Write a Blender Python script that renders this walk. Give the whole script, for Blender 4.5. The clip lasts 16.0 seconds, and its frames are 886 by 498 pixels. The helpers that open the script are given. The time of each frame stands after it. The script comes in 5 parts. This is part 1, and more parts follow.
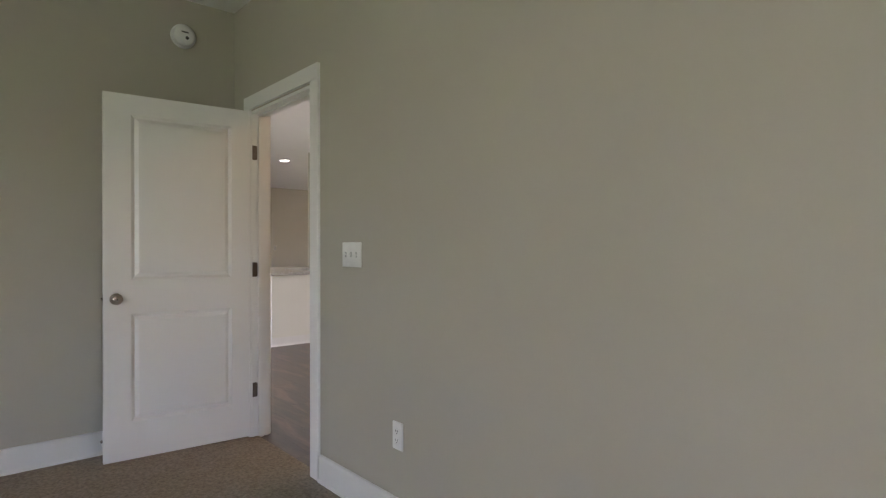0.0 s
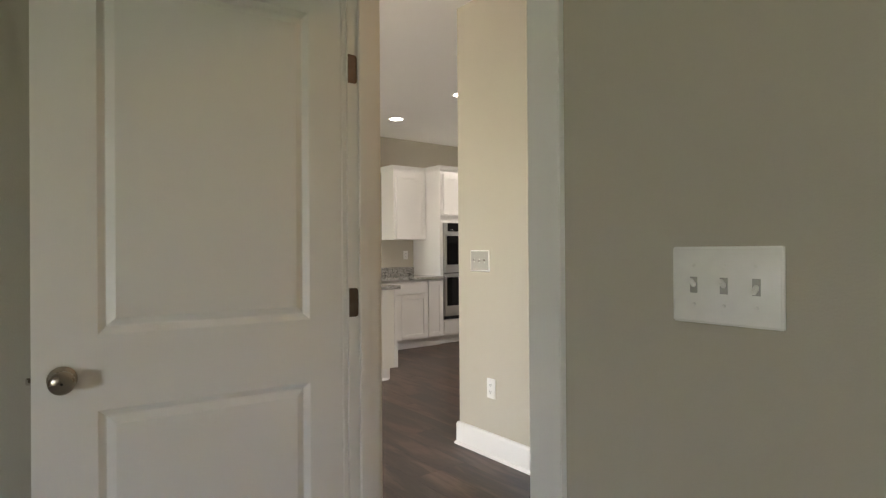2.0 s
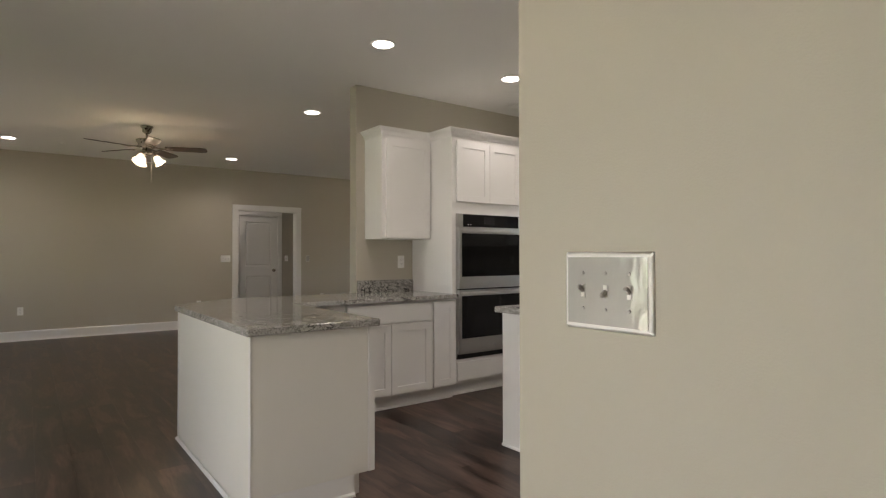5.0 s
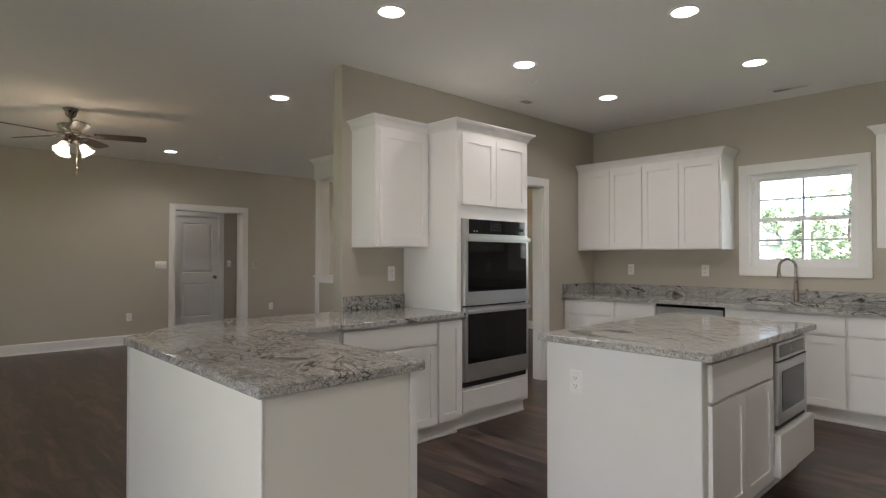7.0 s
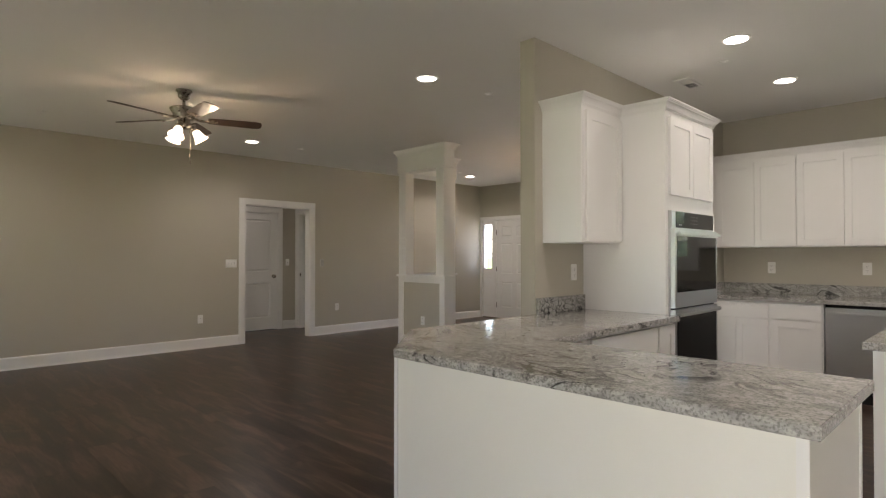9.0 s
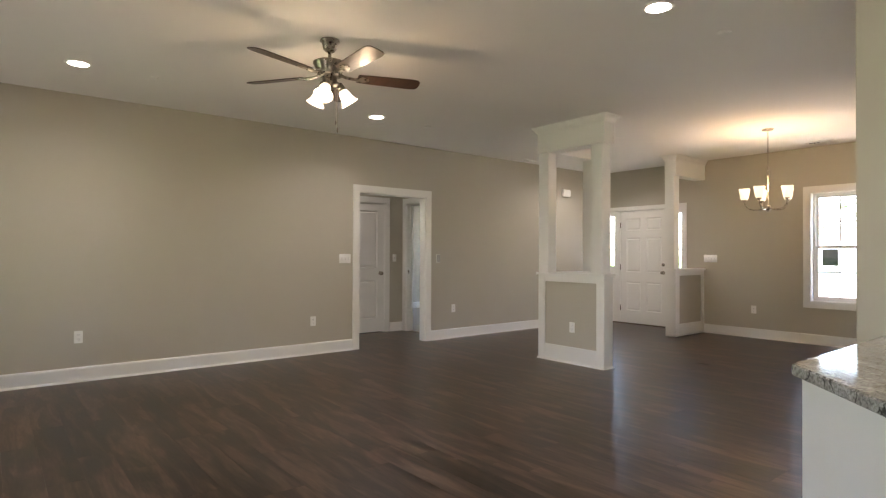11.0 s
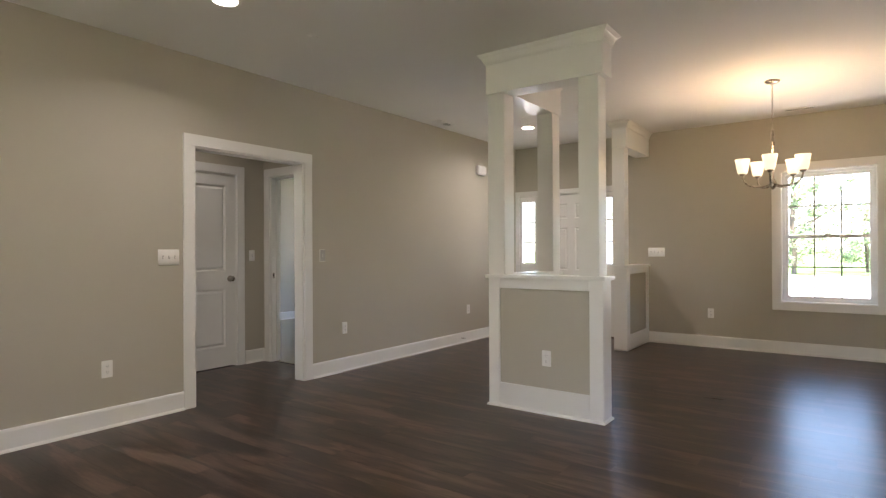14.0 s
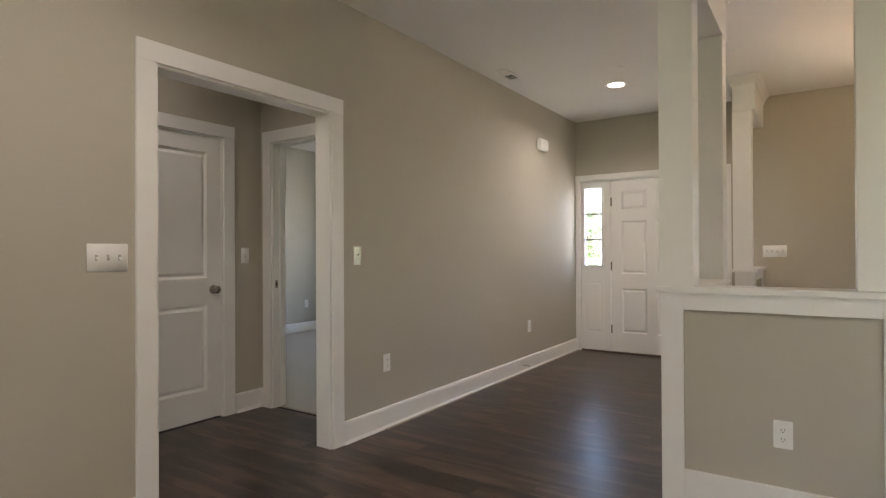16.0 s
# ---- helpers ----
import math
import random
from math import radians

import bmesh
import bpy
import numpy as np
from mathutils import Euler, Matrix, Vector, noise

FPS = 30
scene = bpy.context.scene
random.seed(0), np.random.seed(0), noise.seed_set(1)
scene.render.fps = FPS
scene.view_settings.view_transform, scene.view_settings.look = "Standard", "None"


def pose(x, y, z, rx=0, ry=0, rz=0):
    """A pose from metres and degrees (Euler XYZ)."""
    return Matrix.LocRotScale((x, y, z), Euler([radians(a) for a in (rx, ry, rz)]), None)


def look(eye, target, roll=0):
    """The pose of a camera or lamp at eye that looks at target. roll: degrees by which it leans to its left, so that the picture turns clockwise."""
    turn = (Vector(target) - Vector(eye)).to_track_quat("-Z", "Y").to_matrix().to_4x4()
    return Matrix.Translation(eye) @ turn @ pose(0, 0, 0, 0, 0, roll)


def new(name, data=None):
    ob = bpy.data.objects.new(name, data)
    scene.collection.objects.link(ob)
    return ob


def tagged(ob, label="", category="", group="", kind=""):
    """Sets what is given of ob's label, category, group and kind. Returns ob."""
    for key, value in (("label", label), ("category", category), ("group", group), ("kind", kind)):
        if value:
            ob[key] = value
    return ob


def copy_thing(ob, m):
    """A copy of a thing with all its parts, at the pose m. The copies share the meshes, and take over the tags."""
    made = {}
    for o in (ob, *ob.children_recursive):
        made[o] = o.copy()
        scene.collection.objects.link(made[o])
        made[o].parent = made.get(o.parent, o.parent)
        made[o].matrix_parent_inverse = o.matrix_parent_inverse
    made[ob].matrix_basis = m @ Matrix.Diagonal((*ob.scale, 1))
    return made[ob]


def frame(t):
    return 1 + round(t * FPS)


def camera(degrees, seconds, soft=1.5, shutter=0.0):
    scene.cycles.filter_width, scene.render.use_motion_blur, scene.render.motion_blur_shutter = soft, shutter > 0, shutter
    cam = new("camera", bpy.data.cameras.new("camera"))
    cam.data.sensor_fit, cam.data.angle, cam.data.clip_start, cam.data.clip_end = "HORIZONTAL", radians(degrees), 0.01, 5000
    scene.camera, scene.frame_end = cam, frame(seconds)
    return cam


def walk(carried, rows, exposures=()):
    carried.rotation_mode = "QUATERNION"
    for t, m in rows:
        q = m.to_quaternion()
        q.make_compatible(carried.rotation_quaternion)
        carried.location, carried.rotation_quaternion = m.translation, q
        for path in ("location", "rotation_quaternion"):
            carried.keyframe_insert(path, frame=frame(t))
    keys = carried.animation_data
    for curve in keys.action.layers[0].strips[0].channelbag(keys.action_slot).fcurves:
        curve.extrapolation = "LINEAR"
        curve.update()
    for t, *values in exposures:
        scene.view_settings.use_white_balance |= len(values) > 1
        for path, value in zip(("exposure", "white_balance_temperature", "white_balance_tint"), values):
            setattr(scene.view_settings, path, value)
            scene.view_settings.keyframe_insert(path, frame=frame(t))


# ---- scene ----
cam = camera(76.4, 16.0, soft=1.25)
# seconds, stops, kelvin, tint
EXPOSURES = [(t, e, k, 22 if t < 0.5 else 19 if t < 1 else 17) for t, e, k in ((0.0, 3.72, 6300), (0.6, 3.73, 6800), (1.5, 3.62, 6850), (2.5, 3.3, 6850), (3.5, 3.17, 6800), (5.0, 3.05, 6700), (6.0, 2.97, 6500), (6.5, 3.1, 6380), (7.0, 3.12, 6250), (8.0, 3.1, 6400), (9.0, 3.27, 6650), (10.2, 3.65, 6750), (12.5, 3.88, 6400), (14.0, 3.72, 6550), (16.0, 3.66, 6700))]
PATH = [
    (0, (0.163, 0.24, 1.206), (-1.344, 1.554, 1.199), -0.0),
    (0.5, (-0.344, 0.348, 1.217), (-1.901, 1.603, 1.224), -0.0),
    (0.8, (-0.627, 0.397, 1.214), (-2.2, 1.632, 1.216), -0.1),
    (1, (-0.844, 0.472, 1.222), (-2.428, 1.694, 1.23), -0.0),
    (1.5, (-1.294, 0.642, 1.22), (-2.883, 1.857, 1.226), -0.2),
    (2, (-1.718, 0.825, 1.225), (-3.304, 2.042, 1.231), -0.4),
    (2.2, (-1.91, 0.904, 1.217), (-3.493, 2.126, 1.227), -0.3),
    (2.5, (-2.152, 1.026, 1.23), (-3.735, 2.249, 1.237), -0.2),
    (2.8, (-2.388, 1.184, 1.228), (-3.968, 2.411, 1.235), -0.2),
    (3, (-2.539, 1.295, 1.239), (-4.117, 2.524, 1.247), -0.3),
    (3.2, (-2.673, 1.394, 1.242), (-4.25, 2.624, 1.249), -0.3),
    (3.5, (-2.871, 1.558, 1.23), (-4.447, 2.79, 1.24), -0.4),
    (3.7, (-3.018, 1.666, 1.214), (-4.582, 2.913, 1.233), 0.1),
    (5.8, (-4.041, 2.521, 1.249), (-5.666, 3.687, 1.270), -0.3),
    (6, (-4.133, 2.533, 1.260), (-5.752, 3.706, 1.282), -0.3),
    (6.2, (-4.217, 2.524, 1.259), (-5.820, 3.720, 1.287), -0.3),
    (6.5, (-4.337, 2.466, 1.279), (-5.900, 3.713, 1.305), -0.1),
    (7, (-4.605, 2.325, 1.301), (-6.059, 3.698, 1.330), -0.0),
    (7.5, (-4.929, 2.173, 1.308), (-6.317, 3.612, 1.334), 0.0),
    (8, (-5.276, 1.972, 1.324), (-6.650, 3.425, 1.348), 0.0),
    (8.5, (-5.615, 1.767, 1.323), (-7.001, 3.209, 1.341), -0.0),
    (9, (-5.955, 1.590, 1.284), (-7.380, 2.993, 1.310), -0.0),
    (9.5, (-6.322, 1.472, 1.271), (-7.811, 2.807, 1.297), 0.2),
    (9.9, (-6.669, 1.401, 1.277), (-8.202, 2.685, 1.293), -0.2),
    (10, (-6.742, 1.418, 1.265), (-8.287, 2.688, 1.285), 0.1),
    (10.2, (-6.894, 1.423, 1.249), (-8.451, 2.678, 1.272), 0.3),
    (12.3, (-8.470, 2.131, 1.228), (-10.006, 3.412, 1.234), -0.3),
    (12.5, (-8.605, 2.219, 1.209), (-10.107, 3.540, 1.219), -0.4),
    (13, (-8.953, 2.417, 1.226), (-10.336, 3.862, 1.237), -0.3),
    (13.2, (-9.110, 2.517, 1.227), (-10.440, 4.010, 1.237), -0.2),
    (13.5, (-9.336, 2.674, 1.227), (-10.597, 4.226, 1.237), -0.4),
    (13.8, (-9.577, 2.792, 1.234), (-10.777, 4.393, 1.238), -0.3),
    (14, (-9.733, 2.913, 1.214), (-10.913, 4.527, 1.222), -0.3),
    (14.5, (-10.165, 3.176, 1.214), (-11.300, 4.823, 1.220), -0.3),
    (15, (-10.593, 3.459, 1.217), (-11.711, 5.117, 1.220), -0.3),
    (15.3, (-10.836, 3.609, 1.198), (-11.953, 5.268, 1.204), -0.3),
    (15.5, (-11.034, 3.713, 1.206), (-12.149, 5.373, 1.214), -0.3),
    (16, (-11.450, 3.957, 1.196), (-12.565, 5.617, 1.207), -0.3),
]
walk(cam, [(t, look(e, g, r)) for t, e, g, r in PATH], EXPOSURES)

# ---- world, sun, exposure ----
world = bpy.data.worlds.new("sky_world")
scene.world = world
world.use_nodes = True
wn = world.node_tree.nodes
sky = wn.new("ShaderNodeTexSky")
sky.sky_type = "NISHITA"
sky.sun_disc = False
sky.sun_elevation = radians(62)
sky.sun_rotation = radians(99)
wn["Background"].inputs["Strength"].default_value = 0.15
world.node_tree.links.new(sky.outputs[0], wn["Background"].inputs[0])
sun = new("sun", bpy.data.lights.new("sun", "SUN"))
sun.data.energy, sun.data.angle, sun.data.color = 5.0, radians(0.6), (1.0, 0.95, 0.86)
sun.matrix_world = look((20, -3, 40), (0, 0, 0))

H = 2.765          # ceiling height


def lamp(name, at, to, kind, watts, size, color=(1.0, 0.86, 0.68), spread=None):
    light = bpy.data.lights.new(name, kind)
    light.energy, light.color = watts, color
    if kind == "AREA":
        light.shape, light.size = "DISK", size
        if spread:
            light.spread = radians(spread)
    else:
        light.shadow_soft_size = size
    ob = new(name, light)
    ob.matrix_world = look(at, to)
    return ob


def window_lamp(name, x0, x1, z0, z1, y, facing, watts, color=(1.0, 0.965, 0.92), drop=0.25, spread=180):
    """Daylight in a window's opening; drop tilts it down (sky) or up (light thrown back by the ground)."""
    light = bpy.data.lights.new(name, "AREA")
    light.shape, light.size, light.size_y = "RECTANGLE", x1 - x0, z1 - z0
    light.energy, light.color, light.spread = watts, color, radians(spread)
    ob = new(name, light)
    c = ((x0 + x1) / 2, y, (z0 + z1) / 2)
    ob.matrix_world = look(c, (c[0], y + facing, c[2] - drop))
    return ob


# ---- materials ----
def material(name, color, rough=0.5, metal=0.0, second=None, scale=4.0, detail=6.0, bump=0.0, bump_scale=200.0,
             stretch=(1, 1, 1), coat=0.0, spec=0.5, rough_var=0.0):
    m = bpy.data.materials.new(name)
    m.use_nodes = True
    n, l = m.node_tree.nodes, m.node_tree.links
    b = n["Principled BSDF"]
    b.inputs["Metallic"].default_value = metal
    b.inputs["Roughness"].default_value = rough
    b.inputs["Specular IOR Level"].default_value = spec
    b.inputs["Coat Weight"].default_value = coat
    tc, mp = n.new("ShaderNodeTexCoord"), n.new("ShaderNodeMapping")
    mp.inputs["Scale"].default_value = stretch
    l.new(tc.outputs["Object"], mp.inputs[0])
    nz = n.new("ShaderNodeTexNoise")
    nz.inputs["Scale"].default_value, nz.inputs["Detail"].default_value = scale, detail
    l.new(mp.outputs[0], nz.inputs["Vector"])
    rp = n.new("ShaderNodeValToRGB")
    rp.color_ramp.elements[0].position, rp.color_ramp.elements[1].position = 0.3, 0.7
    rp.color_ramp.elements[0].color = (*color, 1)
    rp.color_ramp.elements[1].color = (*(second or [c * 1.06 for c in color]), 1)
    l.new(nz.outputs[0], rp.inputs[0])
    l.new(rp.outputs[0], b.inputs["Base Color"])
    if rough_var:
        mr = n.new("ShaderNodeMapRange")
        mr.inputs[3].default_value, mr.inputs[4].default_value = rough - rough_var, rough + rough_var
        l.new(nz.outputs[0], mr.inputs[0])
        l.new(mr.outputs[0], b.inputs["Roughness"])
    if bump:
        nb = n.new("ShaderNodeTexNoise")
        nb.inputs["Scale"].default_value, nb.inputs["Detail"].default_value = bump_scale, 3
        l.new(mp.outputs[0], nb.inputs["Vector"])
        bp = n.new("ShaderNodeBump")
        bp.inputs["Strength"].default_value, bp.inputs["Distance"].default_value = bump, 0.002
        l.new(nb.outputs[0], bp.inputs["Height"])
        l.new(bp.outputs[0], b.inputs["Normal"])
    return m


PAINT = material("greige_wall_paint", (0.472, 0.440, 0.364), 0.62, second=(0.489, 0.456, 0.380), scale=1.3, bump=0.25, bump_scale=260, spec=0.35)
CEIL = material("flat_ceiling_paint", (0.86, 0.85, 0.825), 0.85, second=(0.88, 0.87, 0.845), scale=1.0, bump=0.3, bump_scale=180, spec=0.2)
TRIM = material("white_trim_paint", (0.80, 0.79, 0.76), 0.33, second=(0.82, 0.81, 0.78), scale=3, bump=0.05, bump_scale=90)
CAB = material("white_cabinet_paint", (0.80, 0.79, 0.76), 0.36, second=(0.82, 0.81, 0.785), scale=2.5, bump=0.04, bump_scale=120)
# cabinet white with the patio's yellow-green daylight put into the panels' colour
LITPANEL = material("panel_paint_with_warm_light", (0.79, 0.775, 0.705), 0.36, second=(0.81, 0.795, 0.73), scale=2.5, bump=0.04, bump_scale=120)
PLATE = material("white_plastic", (0.83, 0.82, 0.79), 0.28, scale=30)
STEEL = material("stainless_steel", (0.47, 0.465, 0.455), 0.34, 1.0, second=(0.49, 0.485, 0.475), scale=3, stretch=(1, 1, 160), rough_var=0.015)
MIRRORSTEEL = material("bright_stainless_steel", (0.30, 0.28, 0.25), 0.15, 1.0, second=(0.34, 0.32, 0.285), scale=3, stretch=(1, 1, 40), rough_var=0.04)
NICKEL = material("brushed_nickel", (0.33, 0.295, 0.25), 0.28, 1.0, second=(0.39, 0.355, 0.31), scale=40, rough_var=0.05)
BRONZE = material("dark_bronze", (0.15, 0.12, 0.10), 0.42, 0.8, second=(0.20, 0.165, 0.14), scale=30)
FILM = material("plate_in_plastic_film", (0.42, 0.41, 0.385), 0.05, second=(0.52, 0.51, 0.48), scale=8, bump=1.0, bump_scale=32, coat=0.5, spec=0.8, stretch=(1, 1, 0.45))
# shade of the toggle recesses put into the colour; film plates' screws share it
GREYSHADED = material("grey_shaded_plastic", (0.42, 0.41, 0.39), 0.4, scale=30)
# white toggles whose shaded side is put into the colour, for film plates
SHADEDTOGGLE = material("shaded_toggle_plastic", (0.34, 0.32, 0.295), 0.35, scale=30)
BLACKGLASS = material("black_oven_glass", (0.004, 0.004, 0.0045), 0.05, second=(0.005, 0.005, 0.0055), scale=3, spec=0.22)
DARK = material("dark_gap", (0.02, 0.02, 0.02), 0.7, scale=10)
SLOT = material("outlet_slot", (0.07, 0.065, 0.06), 0.6, scale=10)
BLADE = material("dark_walnut_blade", (0.030, 0.017, 0.012), 0.34, second=(0.058, 0.033, 0.023), scale=5, stretch=(1, 14, 1), coat=0.2)
CARPET = material("beige_carpet", (0.23, 0.19, 0.15), 0.95, second=(0.37, 0.315, 0.255), scale=70, detail=3, bump=1.0, bump_scale=380, spec=0.1)
GREYCARPET = material("grey_beige_carpet", (0.36, 0.32, 0.27), 0.95, second=(0.48, 0.44, 0.38), scale=140, detail=3, bump=1.0, bump_scale=380, spec=0.1)
VINYL = material("white_vinyl_window", (0.82, 0.82, 0.81), 0.4, scale=20)
MUNTIN = material("grey_muntin", (0.42, 0.425, 0.43), 0.5, scale=20)
SUBFLOOR = material("floor_joint", (0.025, 0.018, 0.014), 0.8, scale=10)


def glass_material():
    m = bpy.data.materials.new("window_glass")
    m.use_nodes = True
    b = m.node_tree.nodes["Principled BSDF"]
    b.inputs["Base Color"].default_value = (0.97, 0.985, 0.98, 1)
    b.inputs["Transmission Weight"].default_value, b.inputs["Roughness"].default_value = 1.0, 0.0
    b.inputs["IOR"].default_value = 1.02
    return m


GLASS = glass_material()


def emitter(name, color, strength, base=(0.8, 0.8, 0.78)):
    m = bpy.data.materials.new(name)
    m.use_nodes = True
    b = m.node_tree.nodes["Principled BSDF"]
    b.inputs["Base Color"].default_value = (*base, 1)
    b.inputs["Emission Color"].default_value = (*color, 1)
    b.inputs["Emission Strength"].default_value = strength
    b.inputs["Roughness"].default_value = 0.35
    return m


CANLENS = emitter("downlight_lens", (1.0, 0.94, 0.84), 2.2)
WARMBOWL = emitter("warm_lit_bowl", (1.0, 0.72, 0.42), 1.4)
SHADE = emitter("frosted_lit_shade", (1.0, 0.84, 0.60), 0.30)
BELL = emitter("frosted_chandelier_shade", (1.0, 0.80, 0.48), 0.10)


def wood_floor():
    m = bpy.data.materials.new("dark_brown_vinyl_plank")
    m.use_nodes = True
    n, l = m.node_tree.nodes, m.node_tree.links
    b = n["Principled BSDF"]
    b.inputs["Specular IOR Level"].default_value = 0.42
    tc, oi = n.new("ShaderNodeTexCoord"), n.new("ShaderNodeObjectInfo")
    geo = n.new("ShaderNodeNewGeometry")
    mx = n.new("ShaderNodeVectorMath")
    mx.operation = "MULTIPLY_ADD"
    l.new(oi.outputs["Random"], mx.inputs[0])
    mx.inputs[1].default_value = (37.0, 91.0, 0.0)
    l.new(tc.outputs["Object"], mx.inputs[2])
    ms = n.new("ShaderNodeVectorMath")
    ms.operation = "MULTIPLY_ADD"
    l.new(geo.outputs["Random Per Island"], ms.inputs[0])
    ms.inputs[1].default_value = (53.0, 17.0, 0.0)
    l.new(mx.outputs[0], ms.inputs[2])
    mp = n.new("ShaderNodeMapping")
    mp.inputs["Scale"].default_value = (0.9, 5.2, 1.0)
    l.new(ms.outputs[0], mp.inputs[0])
    g1 = n.new("ShaderNodeTexNoise")
    g1.inputs["Scale"].default_value, g1.inputs["Detail"].default_value, g1.inputs["Distortion"].default_value = 1.5, 4, 0.9
    l.new(mp.outputs[0], g1.inputs["Vector"])
    ramp = n.new("ShaderNodeValToRGB")
    e = ramp.color_ramp.elements
    e[0].position, e[0].color = 0.38, (0.0165, 0.0094, 0.0070, 1)
    e[1].position, e[1].color = 0.615, (0.094, 0.0580, 0.0440, 1)
    mid = ramp.color_ramp.elements.new(0.5)
    mid.color = (0.042, 0.0245, 0.0180, 1)
    l.new(g1.outputs[0], ramp.inputs[0])
    add = n.new("ShaderNodeMath")
    add.operation = "ADD"
    l.new(oi.outputs["Random"], add.inputs[0])
    l.new(geo.outputs["Random Per Island"], add.inputs[1])
    fr = n.new("ShaderNodeMath")
    fr.operation = "FRACT"
    l.new(add.outputs[0], fr.inputs[0])
    mr = n.new("ShaderNodeMapRange")
    mr.inputs[3].default_value, mr.inputs[4].default_value = 0.74, 1.30
    l.new(fr.outputs[0], mr.inputs[0])
    hs = n.new("ShaderNodeHueSaturation")
    l.new(mr.outputs[0], hs.inputs["Value"])
    l.new(ramp.outputs[0], hs.inputs["Color"])
    mg = n.new("ShaderNodeMapping")
    mg.inputs["Scale"].default_value = (5.0, 45.0, 1.0)
    l.new(ms.outputs[0], mg.inputs[0])
    g3 = n.new("ShaderNodeTexNoise")
    g3.inputs["Scale"].default_value, g3.inputs["Detail"].default_value = 1.6, 8
    l.new(mg.outputs[0], g3.inputs["Vector"])
    gr = n.new("ShaderNodeMapRange")
    gr.inputs[1].default_value, gr.inputs[2].default_value = 0.3, 0.7
    gr.inputs[3].default_value, gr.inputs[4].default_value = 0.72, 1.28
    l.new(g3.outputs[0], gr.inputs[0])
    mu = n.new("ShaderNodeVectorMath")
    mu.operation = "SCALE"
    l.new(hs.outputs[0], mu.inputs[0])
    l.new(gr.outputs[0], mu.inputs["Scale"])
    l.new(mu.outputs[0], b.inputs["Base Color"])
    rr = n.new("ShaderNodeMapRange")
    rr.inputs[3].default_value, rr.inputs[4].default_value = 0.25, 0.36
    l.new(g1.outputs[0], rr.inputs[0])
    l.new(rr.outputs[0], b.inputs["Roughness"])
    g2 = n.new("ShaderNodeTexNoise")
    g2.inputs["Scale"].default_value, g2.inputs["Detail"].default_value = 12, 5
    l.new(mp.outputs[0], g2.inputs["Vector"])
    bp = n.new("ShaderNodeBump")
    bp.inputs["Strength"].default_value, bp.inputs["Distance"].default_value = 0.30, 0.002
    l.new(g2.outputs[0], bp.inputs["Height"])
    l.new(bp.outputs[0], b.inputs["Normal"])
    return m


PLANK = wood_floor()


